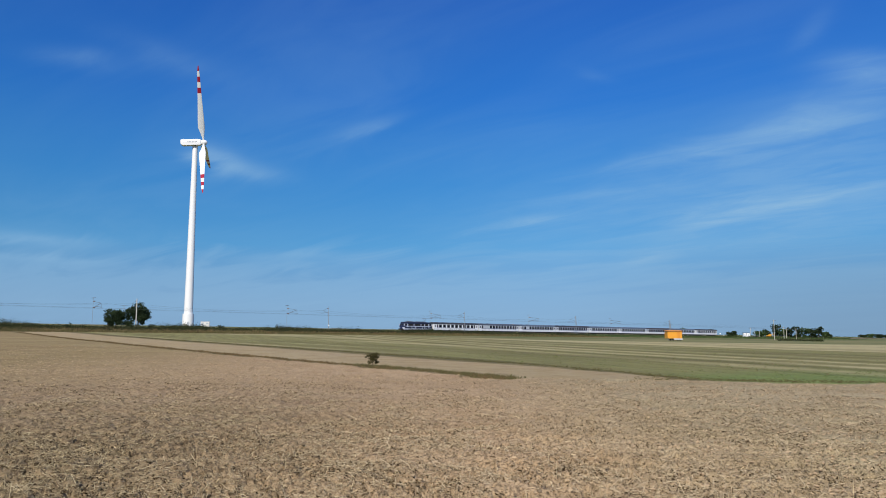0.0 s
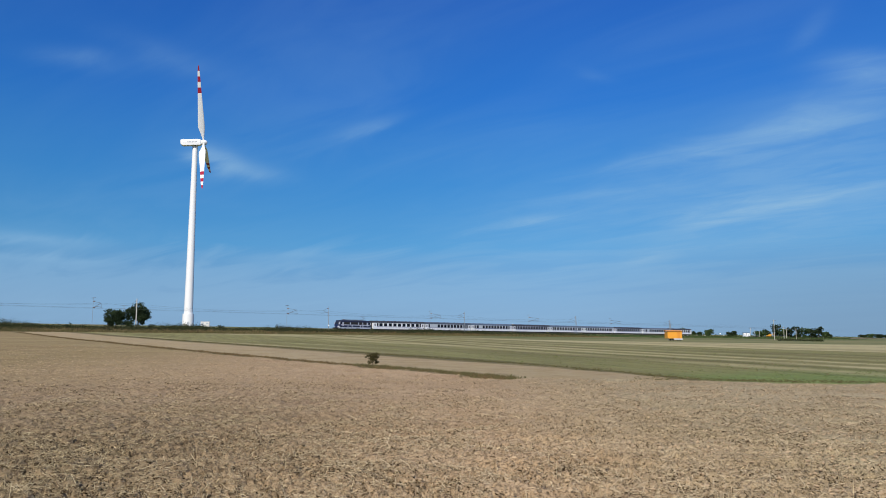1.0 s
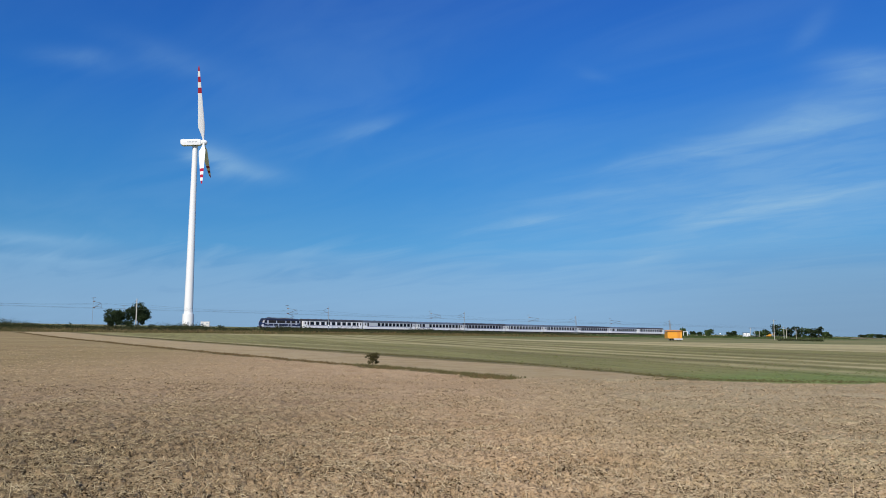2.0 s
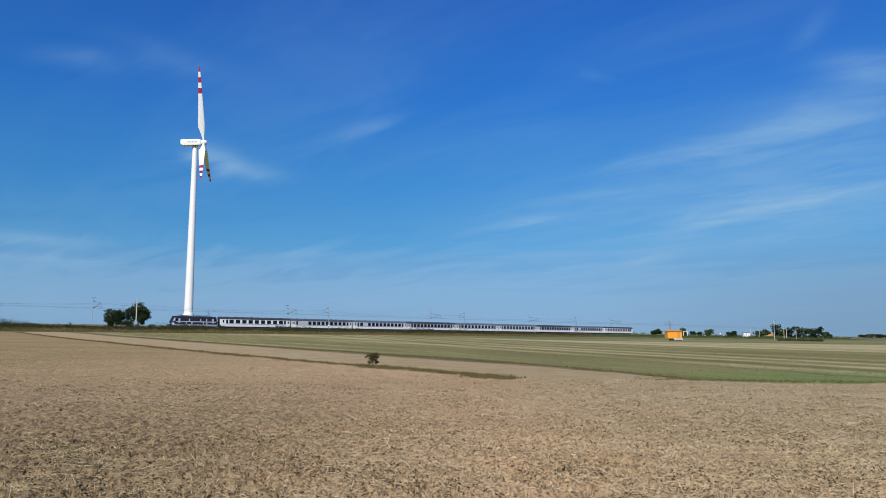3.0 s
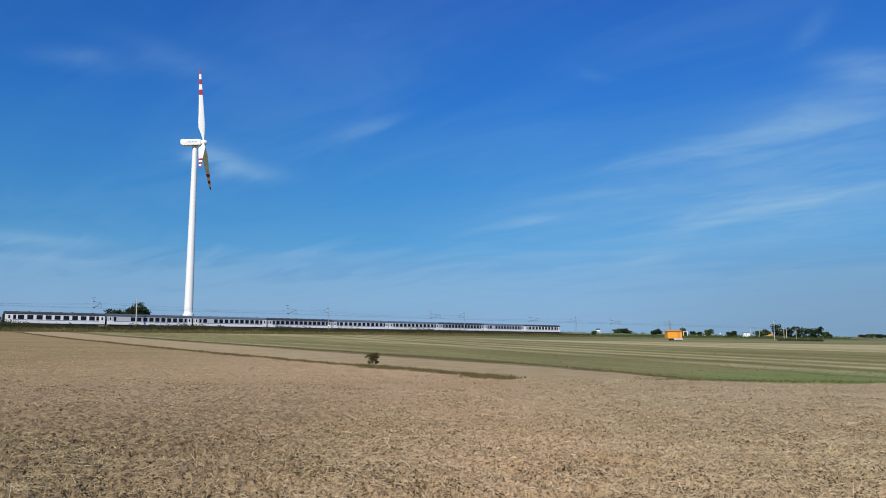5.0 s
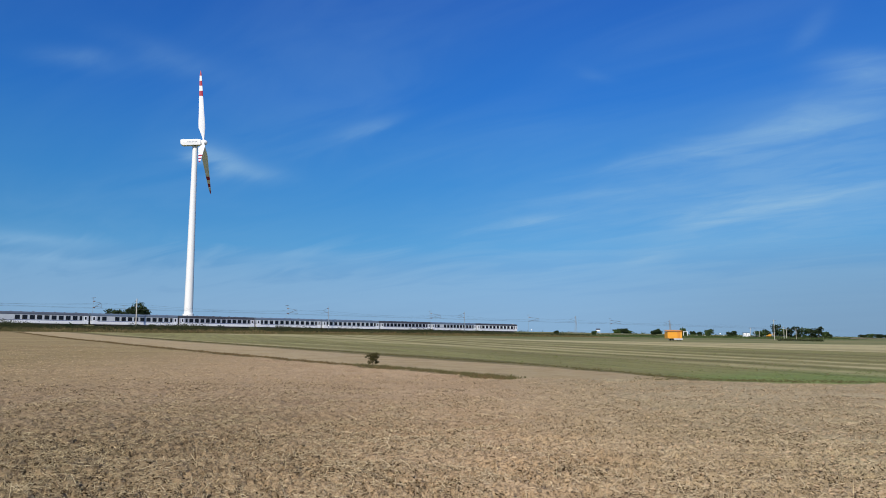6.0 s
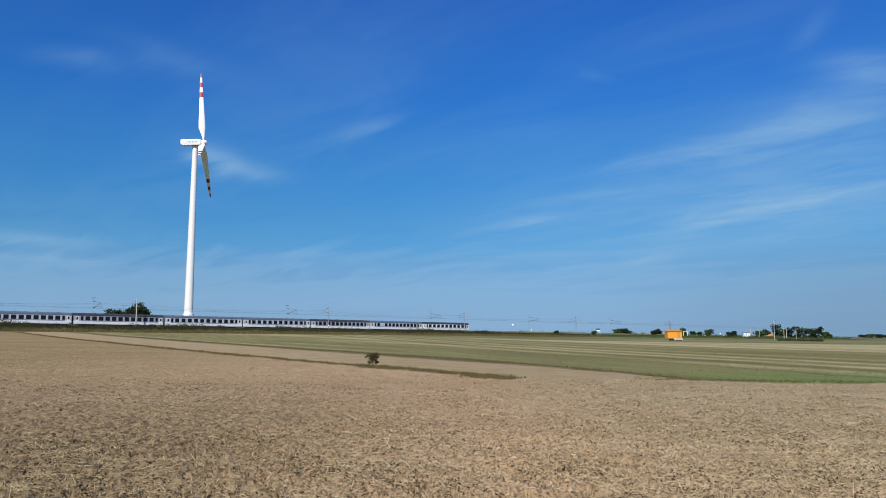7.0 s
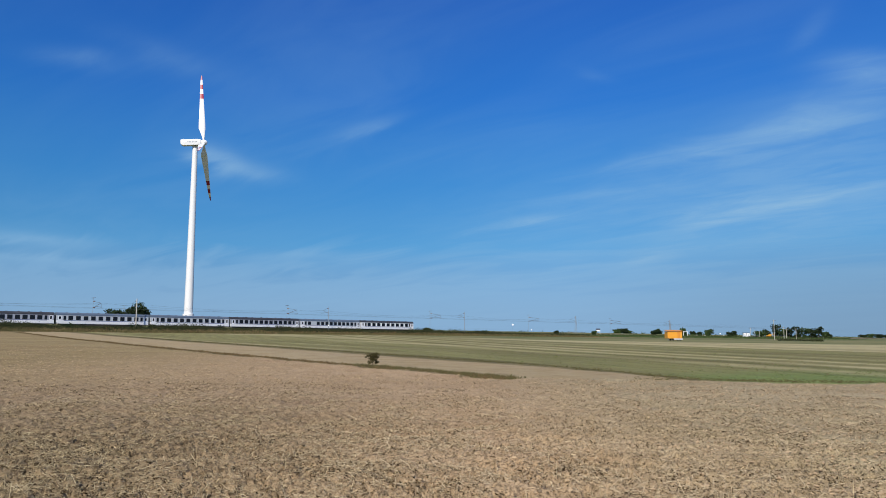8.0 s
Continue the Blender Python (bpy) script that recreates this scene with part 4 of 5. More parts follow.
def mast_near(v, lattice=False, slim=False):
    """A mast on the near side with its bracket over the near track; y of its own axes points across the line."""
    x, y = uv(226.2, v)
    z = at(x, y)
    t = empty("catenary_mast", pose(x, y, z, 0, 0, TURN), "steel lattice catenary mast by the track" if lattice else "slim galvanised catenary mast by the track" if slim else "pale concrete catenary mast by the track", "catenary mast", "masts of the overhead line")
    h = RAIL - z + 8.5
    if lattice:
        bm = bmesh.new()
        c = [(-0.55, -0.4), (0.55, -0.4), (0.55, 0.4), (-0.55, 0.4)]
        pt = lambda k, s: Vector((c[k][0] * (1 - 0.72 * s), c[k][1] * (1 - 0.72 * s), h * 1.02 * s))
        for k in range(4):
            tube(bm, pt(k, 0), pt(k, 1), 0.06, 0.045, 4)
            for j in range(9):
                a, b = j / 9, (j + 1) / 9
                tube(bm, pt(k, a), pt((k + 1) % 4, b), 0.028, n=4)
                tube(bm, pt((k + 1) % 4, a), pt(k, b), 0.028, n=4)
        part("post", bm, M_GALV, t, "lattice steel post")
    elif slim:
        bm = tube(bmesh.new(), (0, 0, -0.3), (0, 0, h), 0.12, 0.08, 8)
        box(bm, -0.3, 0.3, -0.3, 0.3, -0.3, 0.3, 0.05)
        part("post", bm, M_GALV, t, "slim galvanised post")
    else:
        bm = bmesh.new()
        tube(bm, (0, 0, -0.3), (0, 0, h), 0.20, 0.12, 10)
        box(bm, -0.42, 0.42, -0.42, 0.42, -0.3, 0.35, 0.05)
        part("post", bm, M_CONCRETE, t, "tapered concrete post")
    bm = bmesh.new()
    top = RAIL - z
    tube(bm, (0, 0.15, top + 6.1), (0, 3.5, top + 7.15), 0.045)
    tube(bm, (0, 0.15, top + 7.9), (0, 3.5, top + 7.15), 0.03)
    tube(bm, (0, 1.4, top + 6.4), (0, 4.4, top + 6.1), 0.035)
    part("bracket", bm, M_STEEL, t, "slender cantilever bracket")
    ins = None
    for zz in (6.1, 7.9):
        m = pose(0, 0.55, top + zz + (0.125 if zz < 7 else -0.09), -72 if zz < 7 else -103)
        if ins is None:
            ins = part("insulator", lathe(bmesh.new(), [(0.05, -0.3), (0.12, -0.25), (0.06, -0.2), (0.12, -0.1), (0.06, -0.05), (0.12, 0.05), (0.06, 0.1), (0.12, 0.2), (0.05, 0.3)], 8), M_INSUL, t, "brown ribbed insulator", m)
        else:
            twin(ins, m)


def mast_far(v):
    x, y = uv(240.6, v)
    z = at(x, y)
    t = empty("catenary_mast", pose(x, y, z, 0, 0, TURN), "slim grey steel catenary mast with angled brackets", "catenary mast", "masts of the overhead line")
    top = RAIL - z
    bm = tube(bmesh.new(), (0, 0, -0.3), (0, 0, top + 9.2), 0.06, 0.04, 6)
    part("post", bm, M_GALV, t, "slim galvanised post")
    bm = bmesh.new()
    tube(bm, (0, -0.1, top + 6.0), (0, -6.2, top + 7.25), 0.06)
    tube(bm, (0, -0.1, top + 8.0), (0, -6.2, top + 7.25), 0.05)
    tube(bm, (0, -2.5, top + 6.4), (0, -7.0, top + 6.0), 0.06)
    tube(bm, (-0.7, 0, top + 8.9), (0.7, 0, top + 9.1), 0.07)
    tube(bm, (0, -6.2, top + 7.25), (0, -6.6, top + 5.9), 0.04)
    part("bracket", bm, M_STEEL, t, "angled steel bracket")
    ins = None
    for zz, a in ((6.12, -78), (7.95, -97)):
        m = pose(0, -0.8, top + zz, a)
        if ins is None:
            ins = part("insulator", lathe(bmesh.new(), [(0.06, -0.4), (0.17, -0.3), (0.08, -0.2), (0.17, -0.1), (0.08, 0), (0.17, 0.1), (0.08, 0.2), (0.17, 0.3), (0.06, 0.4)], 8), M_INSUL, t, "dark ribbed insulator", m)
        else:
            twin(ins, m)


NEAR_V, FAR_V = (25.5, 93.7, 161.9, 230.1, 306.0, 392.7), (19.5, 86.5, 154.0, 224.0, 288.0, 356.0)
for v_ in NEAR_V:
    mast_near(v_, v_ in (306.0, 392.7), v_ in (161.9, 230.1))
for v_ in FAR_V:
    mast_far(v_)


def wires(u, marks):
    """Contact wire, sagging messenger and droppers from mast to mast."""
    t = empty("overhead_wire", pose(*uv(u, 0), RAIL, 0, 0, TURN), "thin dark overhead contact wire with droppers", "overhead wire", "overhead wires")
    marks = [marks[0] - 136, marks[0] - 68] + list(marks) + [marks[-1] + 68 * k for k in range(1, 5)]
    bm = bmesh.new()
    for a, b in zip(marks, marks[1:]):
        for i in range(6):
            tube(bm, (a + (b - a) * i / 6, 0, 5.62), (a + (b - a) * (i + 1) / 6, 0, 5.62), 0.015, n=4)
    part("contact_wire", bm, M_WIRE, t)
    sag = lambda s: 7.2 - 1.1 * 4 * s * (1 - s)
    bm, dr = bmesh.new(), bmesh.new()
    for a, b in zip(marks, marks[1:]):
        for i in range(8):
            s0, s1 = i / 8, (i + 1) / 8
            tube(bm, (a + (b - a) * s0, 0, sag(s0)), (a + (b - a) * s1, 0, sag(s1)), 0.013, n=4)
            if i:
                tube(dr, (a + (b - a) * s0, 0, 5.62), (a + (b - a) * s0, 0, sag(s0)), 0.006, n=3)
    part("messenger_wire", bm, M_WIRE, t)
    part("droppers", dr, M_WIRE, t)["kind"] = "stuff"


wires(230.0, NEAR_V)
wires(234.2, FAR_V)


# ---------------------------------------------------------------- plants
def leaf_quads(rng, centres, spread, size, n_each):
    """Small upturned leaf cards in loose tufts round the centres."""
    c = np.repeat(centres, n_each, 0) + rng.normal(0, 1, (len(centres) * n_each, 3)) * np.repeat(spread, n_each)[:, None]
    n = len(c)
    a = rng.normal(0, 1, (n, 3))
    a /= np.linalg.norm(a, axis=1)[:, None]
    b = np.cross(a, rng.normal(0, 1, (n, 3)))
    b /= np.linalg.norm(b, axis=1)[:, None]
    s = (size * rng.uniform(0.6, 1.4, n))[:, None]
    v = np.stack([c - a * s, c - b * s * 0.55, c + a * s, c + b * s * 0.55], 1).reshape(-1, 3)
    return v, np.arange(n * 4).reshape(-1, 4)


def tree(name, x, y, h, w, leaf, label, category, seed, leaf_size=0.3, tufts=150, per=16, sink=0.0, trunk_share=0.22, group=""):
    rng = np.random.default_rng(seed)
    t = empty(name, pose(x, y, at(x, y) - sink), label, category, group)
    bm = bmesh.new()
    r = max(0.012, h * 0.022)
    bend = rng.normal(0, 0.03 * h, 2)
    knee = Vector((bend[0], bend[1], h * 0.38))
    tube(bm, (0, 0, -0.1 * min(h, 2)), knee, r * 1.5, r, 8)
    tube(bm, knee, (bend[0] * 1.5, bend[1] * 1.4, h * 0.8), r, r * 0.3, 7)
    tips = []
    for k in range(7):
        a = 2 * math.pi * (k + rng.uniform(0, 0.8)) / 7
        z0 = h * rng.uniform(0.2, 0.55)
        rr = w * rng.uniform(0.22, 0.42)
        tip = Vector((rr * math.cos(a), rr * math.sin(a), z0 + h * rng.uniform(0.12, 0.35)))
        tube(bm, (bend[0] * z0 / h, bend[1] * z0 / h, z0), tip, r * 0.55, r * 0.12, 5)
        tips.append(tip)
    part("trunk", bm, M_BARK, t, "grey-brown trunk and limbs")
    # lobes of uneven size make the outline
    lobes = [(np.array(tip) + [0, 0, 0.03 * h], w * rng.uniform(0.20, 0.30)) for tip in tips]
    lobes += [(np.array([rng.normal(0, 0.14) * w, rng.normal(0, 0.14) * w, h * rng.uniform(trunk_share + 0.2, 0.86)]), w * rng.uniform(0.20, 0.30)) for _ in range(7)]
    lobes += [(np.array([rng.uniform(-0.36, 0.36) * w, rng.uniform(-0.36, 0.36) * w, h * rng.uniform(trunk_share, 0.5)]), w * rng.uniform(0.14, 0.2)) for _ in range(5)]
    cs = []
    for k in range(tufts):
        c, q = lobes[k % len(lobes)]
        d = rng.normal(0, 1, 3)
        d /= np.linalg.norm(d)
        p = c + d * q * rng.uniform(0.45, 1.0) * np.array([1, 1, min(1.0, 0.75 * h / w)])
        p[2] = min(max(p[2], h * trunk_share * 0.6), h * 0.985)
        cs.append(p)
    v, f = leaf_quads(rng, np.array(cs), np.full(len(cs), w * 0.035), leaf_size, per)
    o = new("crown", mesh_of("crown", v, f, [leaf]))
    o.parent = t
    return t


def tufts(name, xy, height, width, per, material, label, category, seed, lean=0.35, base=None):
    """Many thin leaning blades in tufts: one object."""
    rng = np.random.default_rng(seed)
    n = len(xy)
    z = land(xy[:, 0], xy[:, 1]) if base is None else base
    root = np.repeat(np.column_stack([xy, z - 0.03]), per, 0)
    hh = np.repeat(height, per) * rng.uniform(0.5, 1.1, n * per)
    ww = np.repeat(width, per) * rng.uniform(0.6, 1.3, n * per)
    spread = np.repeat(height, per) * 0.35
    root[:, :2] += rng.normal(0, 1, (n * per, 2)) * spread[:, None]
    a = rng.uniform(0, 2 * np.pi, n * per)
    side = np.column_stack([np.cos(a), np.sin(a), np.zeros(n * per)])
    b = rng.uniform(0, 2 * np.pi, n * per)
    l = rng.uniform(0, lean, n * per) * hh
    tip = root + np.column_stack([np.cos(b) * l, np.sin(b) * l, hh])
    mid = root * 0.5 + tip * 0.5 + np.column_stack([-np.cos(b) * l * 0.15, -np.sin(b) * l * 0.15, hh * 0.05])
    v = np.stack([root - side * ww[:, None] * 0.5, root + side * ww[:, None] * 0.5, mid + side * ww[:, None] * 0.5, tip, mid - side * ww[:, None] * 0.5], 1).reshape(-1, 3)
    f = np.arange(n * per * 5).reshape(-1, 5)
    return tagged(new(name, mesh_of(name, v, f, [material])), label, category, kind="stuff")


def along(rng, n, u0, u1, v0, v1):
    u, v = rng.uniform(u0, u1, n), rng.uniform(v0, v1, n)
    return np.column_stack([u * NX + v * DX, u * NY + v * DY]), u, v


def embankment_growth():
    rng = np.random.default_rng(3)
    xy, u, v = along(rng, 9000, 197, 216, -20, 290)
    keep = fbm(v * 0.07, u * 0.15, 3, 8) > 0.36 + 0.2 * smooth(v, 210, 260) + 0.25 * smooth(u, 210, 216)
    xy, u, v = xy[keep], u[keep], v[keep]
    tufts("dry_grass", xy, (0.2 + 0.75 * fbm(v * 0.12, u * 0.15, 2, 4) * smooth(u, 199, 207)) * (1 - 0.5 * smooth(v, 150, 220)), np.full(len(xy), 0.10), 6, M_DRYGRASS, "dry straw-coloured grass at the embankment's foot", "grass", 31, 1.2)
    xy, u, v = along(rng, 12000, 209, 226, -20, 300)
    lumps = fbm(v * 0.075, u * 0.1, 4, 18)
    hgt = (0.7 + 1.8 * smooth(lumps, 0.36, 0.74)) * (1 - 0.72 * smooth(v, 205, 262))
    keep = (rng.random(len(xy)) > 0.15 * smooth(v, 110, 160)) & (fbm(v * 0.05, u * 0.22, 3, 28) > 0.58 - 0.58 * smooth(u, 208, 214))
    xy, hgt = xy[keep], hgt[keep]
    cs = np.column_stack([xy, land(xy[:, 0], xy[:, 1]) + hgt * rng.uniform(0.08, 0.75, len(xy))])
    q, f = leaf_quads(rng, cs, hgt * 0.17, 0.13, 14)
    tagged(new("weeds", mesh_of("weeds", q, f, [M_WEED])), "dark green-brown weeds along the railway embankment", "weeds", kind="stuff")
    xy, u, v = along(rng, 1500, 201, 214, -20, 300)
    tufts("tall_grass", xy, 0.5 + 0.7 * rng.random(len(xy)) * (1 - 0.6 * smooth(v, 200, 260)), np.full(len(xy), 0.09), 6, M_BROWNWEED, "tall brown grass stems on the embankment", "grass", 33)
    xy, u, v = along(rng, 5200, 199, 216, -20, 290)
    tufts("olive_grass", xy, 0.4 + 0.5 * rng.random(len(xy)) * (1 - 0.5 * smooth(v, 200, 260)), np.full(len(xy), 0.11), 6, M_OLIVE, "olive-green unmown grass on the embankment", "grass", 36, 0.6)
    xy, u, v = along(rng, 9000, 205, 226, 245, 640)
    tufts("verge_grass", xy, np.full(len(xy), 0.35), np.full(len(xy), 0.16), 5, M_VERGE, "low green verge grass by the railway", "grass", 34)
    xy, u, v = along(rng, 7000, 223.5, 227.3, -20, 640)
    tufts("trackside_grass", xy, 0.75 + 0.55 * rng.random(len(xy)) - 0.45 * smooth(v, 240, 300), np.full(len(xy), 0.11), 6, M_WEED, "dark unmown grass beside the ballast", "grass", 35, 0.5)
    spots = ((58, 222, 1.9), (74, 223, 1.7), (92, 222.5, 2.2), (97, 223, 1.8), (112, 222, 1.6), (118, 221, 1.9), (126, 223, 1.5), (143, 222, 1.7), (171, 221.5, 1.5), (208, 222.5, 2.0), (213, 223, 1.6), (233, 222, 1.3))
    for k, (v_, u_, h) in enumerate(spots):
        x, y = uv(u_, v_)
        tree("shrub", x, y, h, h * 1.5, M_LEAF_D, "dark green shrub on the railway embankment", "shrub", 100 + k, 0.10, 60, 12, 0.15, 0.08, "shrubs on the embankment")


embankment_growth()


def field_growth():
    rng = np.random.default_rng(5)
    # weedy furrow between the ploughed field and the stubble
    n = 3600
    u = rng.uniform(22, 185, n) ** 1.0
    w = 21.7 + rng.normal(0, 0.28, n)
    v = w + 0.16 * u
    xy = np.column_stack([u * NX + v * DX, u * NY + v * DY])
    xy[:, 0] += (fbm(xy[:, 0] * 0.08, xy[:, 1] * 0.08, 3, 5) - 0.5) * -1.3
    tufts("furrow_weeds", xy, 0.07 + 0.12 * rng.random(n), np.full(n, 0.025), 7, M_BROWNWEED, "brown dry weeds in the furrow", "weeds", 41, 0.8)
    u = rng.uniform(22, 36, 900)
    v = 21.9 + rng.normal(0, 0.35, 900) + 0.16 * u
    xy = np.column_stack([u * NX + v * DX, u * NY + v * DY])
    tufts("furrow_grass", xy, 0.08 + 0.13 * rng.random(900), np.full(900, 0.022), 8, M_OLIVE, "olive grass tufts in the furrow", "grass", 42, 0.8)
    # lip of the meadow beyond the ploughed field
    n = 3000
    x = rng.uniform(1.5, 25, n)
    y = 35.5 - 0.125 * x + np.abs(rng.normal(0, 1.1, n))
    k = rng.random(n) < smooth(x, 7, 13)
    tufts("meadow_edge_grass", np.column_stack([x, y])[k], (0.025 + 0.06 * rng.random(n))[k], np.full(n, 0.018)[k], 8, M_OLIVE, "olive grass along the meadow's edge", "grass", 43, 0.7)
    # bank between stubble and meadow
    n = 2400
    u = rng.uniform(18, 140, n)
    v = 35.4 - 9.0 * np.exp(-np.maximum(u - 12, 0) / 14) + rng.normal(0, 0.3, n) + 0.16 * u
    xy = np.column_stack([u * NX + v * DX, u * NY + v * DY])
    tufts("bank_grass", xy, 0.05 + 0.08 * rng.random(n), np.full(n, 0.03), 6, M_OLIVE, "brown grass on the bank of the meadow", "grass", 44, 0.8)
    # meadow tussocks
    n = 9000
    r, a = rng.uniform(36, 150, n), np.radians(rng.uniform(-14, 31, n))
    xy = np.column_stack([r * np.sin(a), r * np.cos(a)])
    g, p, d, near = parcels(xy[:, 0], xy[:, 1])
    k = rng.random(n) < g * 1.3 * (1 - near)
    tufts("meadow_grass", xy[k], np.full(k.sum(), 0.07), np.full(k.sum(), 0.03), 6, M_GREENGRASS, "short mown meadow grass", "grass", 45, 1.0)
    # tussocks and clumps left standing on the strips
    n = 16000
    r, a = 36 * (150 / 36) ** rng.random(n), np.radians(rng.uniform(-32, 31, n))
    xy = np.column_stack([r * np.sin(a), r * np.cos(a)])
    g, p, d, near = parcels(xy[:, 0], xy[:, 1])
    line = (xy[:, 0] * DX + xy[:, 1] * DY) - 0.5 * (xy[:, 0] * NX + xy[:, 1] * NY)
    patch = smooth(fbm(xy[:, 0] * 0.25, xy[:, 1] * 0.12, 3, 63), 0.42, 0.7)
    k = (rng.random(n) < patch * (0.8 * np.exp(-((line + 0.215 * (xy[:, 0] * NX + xy[:, 1] * NY) - 108) / 2.0) ** 2) + 0.4 * np.exp(-((line - 58) / 1.4) ** 2))) & (near < 0.1)
    tufts("dead_tussocks", xy[k], 0.025 + 0.05 * rng.random(k.sum()), np.full(k.sum(), 0.10), 6, M_BROWNWEED, "dead brown tussocks on the mown strips", "grass", 46, 1.0)
    patch = smooth(fbm(xy[:, 0] * 0.3 + 9, xy[:, 1] * 0.1, 3, 67), 0.5, 0.7)
    k = (rng.random(n) < 0.14 * patch) & (near < 0.1) & (p < 0.6)
    tufts("pale_tussocks", xy[k], 0.03 + 0.05 * rng.random(k.sum()), np.full(k.sum(), 0.08), 6, M_DRYGRASS, "pale dry tussocks on the meadow", "grass", 47, 1.0)


field_growth()
tree("bush", -3.95, 44.5, 0.84, 0.80, M_BUSHLEAF, "small lone olive-green bush in the furrow", "bush", 7, 0.028, 190, 12, 0.02, 0.28)
tree("tree", -137.8, 330, 8.5, 8.2, M_LEAF_D, "dark round-crowned tree beyond the railway", "tree", 11, 0.32, 420, 16, 0.2, 0.1, "trees beyond the railway")
tree("tree", -129.2, 332, 10.2, 9.8, M_LEAF_D, "taller dark round-crowned tree beyond the railway", "tree", 12, 0.32, 480, 16, 0.2, 0.1, "trees beyond the railway")

FAR_TREES = ((1052, 500, 2.6, 3.0), (1158, 640, 3.6, 5.0), (1166, 700, 4.5, 6.0), (1210, 560, 5.6, 6.0), (1226, 700, 3.6, 5.0), (1238, 700, 3.0, 5.0), (1255, 640, 5.2, 7.0), (1292, 640, 3.6, 5.0), (1300, 700, 4.2, 5.0),
             (1345, 700, 5.5, 9.0), (1357, 720, 6.0, 8.0), (1374, 690, 10.5, 9.0), (1384, 720, 7.5, 8.0), (1398, 700, 8.0, 8.5), (1413, 690, 9.0, 9.5), (1427, 710, 7.8, 9.0), (1438, 690, 7.4, 9.0), (1450, 680, 9.6, 8.0), (1461, 700, 5.6, 7.0), (1468, 700, 4.0, 6.0),
             (1528, 1100, 3.2, 11.0), (1541, 1100, 4.4, 11.0), (1556, 1080, 4.6, 12.0), (1572, 1100, 4.3, 12.0), (858, 420, 1.8, 3.2), (755, 470, 2.0, 3.6), (985, 520, 2.0, 3.4), (1092, 700, 3.0, 6.5), (1098, 705, 3.9, 7.0), (1105, 700, 3.95, 7.0), (1112, 705, 3.2, 6.5))


def bearing(px, dist):
    """A place dist metres ahead, on a bearing given in steps of 1/1389 to the side."""
    return (px - 784) / 1389 * dist, dist


for k, (px, dist, h, w) in enumerate(FAR_TREES):
    x, y = bearing(px, dist)
    tree("tree" if h > 4 else "shrub", x, y, h * 1.15, w, M_LEAF_D if k % 3 else M_LEAF, "distant leafy green tree at the edge of the plain" if h > 4 else "low distant green shrub on the plain", "tree" if h > 4 else "shrub", 300 + k, 0.36 * dist / 700, 260, 11, 0.3, 0.03, "distant trees")


# ---------------------------------------------------------------- sheds, signs, poles
def orange_shed():
    x, y = bearing(1192, 262)
    t = empty("orange_shed", pose(x, y, at(x, y), 0, 0, 6), "bright orange boarded shed on a pale trailer base", "shed")
    L, D, H0, H = 2.5, 1.3, 0.72, 3.05
    part("wall", boxed(-L, L, -D, D, H0, H, 0.02), M_ORANGE, t, "orange boarded wall")
    for k in range(20):
        bx = -L + 0.02 + k * (2 * L - 0.04) / 20
        if k == 0:
            bd = part("board", boxed(0.01, 0.23, -0.025, 0.0, H0, H - 0.06), M_ORANGE, t, "", pose(bx, -D - 0.002, 0))
        else:
            twin(bd, pose(bx, -D - 0.002, 0))
    bm = bmesh.new()
    extrude_x(bm, [(-D - 0.3, H + 0.02), (D + 0.25, H + 0.42), (D + 0.25, H + 0.5), (-D - 0.3, H + 0.1)], -L - 0.2, L + 0.2)
    part("roof", bm, M_ORANGE_D, t, "sloping orange roof panel")
    part("door", boxed(0.9, 1.8, -D - 0.06, -D - 0.03, H0 + 0.05, H - 0.3), M_ORANGE_D, t, "darker orange door")
    part("base", boxed(-0.4, L + 0.25, -D - 0.05, D, 0.25, H0 - 0.004, 0.03), M_COACH_L, t, "pale trailer platform")
    wh = None
    for q in (-0.6, 1.9):
        for s in (-1, 1):
            m = pose(q, s * (D - 0.1), 0.3)
            if wh is None:
                wh = part("wheel", lathe(bmesh.new(), [(0.2, -0.1), (0.3, -0.09), (0.3, 0.09), (0.2, 0.1)], 16, axis="Y"), M_RUBBER, t, "", m)
            else:
                twin(wh, m)
    part("leg", boxed(-L + 0.1, -L + 0.3, -D, -D + 0.2, -0.1, H0), M_STEEL, t, "steel support leg")


def board_sign(px, dist, w, h, band=True):
    x, y = bearing(px, dist)
    t = empty("board_sign", pose(x, y, at(x, y)), "white board on two white posts with a dark head" if band else "bare white frame of two posts and a beam", "sign")
    pst = part("post", tube(bmesh.new(), (0, 0, -0.2), (0, 0, h), 0.13, n=8), M_SIGNW, t, "", pose(-w / 2, 0, 0))
    twin(pst, pose(w / 2, 0, 0))
    if band:
        part("board", boxed(-w / 2, w / 2, -0.08, 0.08, h * 0.72, h), M_SIGNW, t, "white board")
        part("panel", boxed(-w / 2 - 0.1, w / 2 + 0.1, -0.12, 0.12, h + 0.004, h + 0.9), M_SIGNB, t, "dark head panel")
    else:
        part("beam", boxed(-w / 2 - 0.1, w / 2 + 0.1, -0.12, 0.12, h, h + 0.22), M_SIGNW, t)


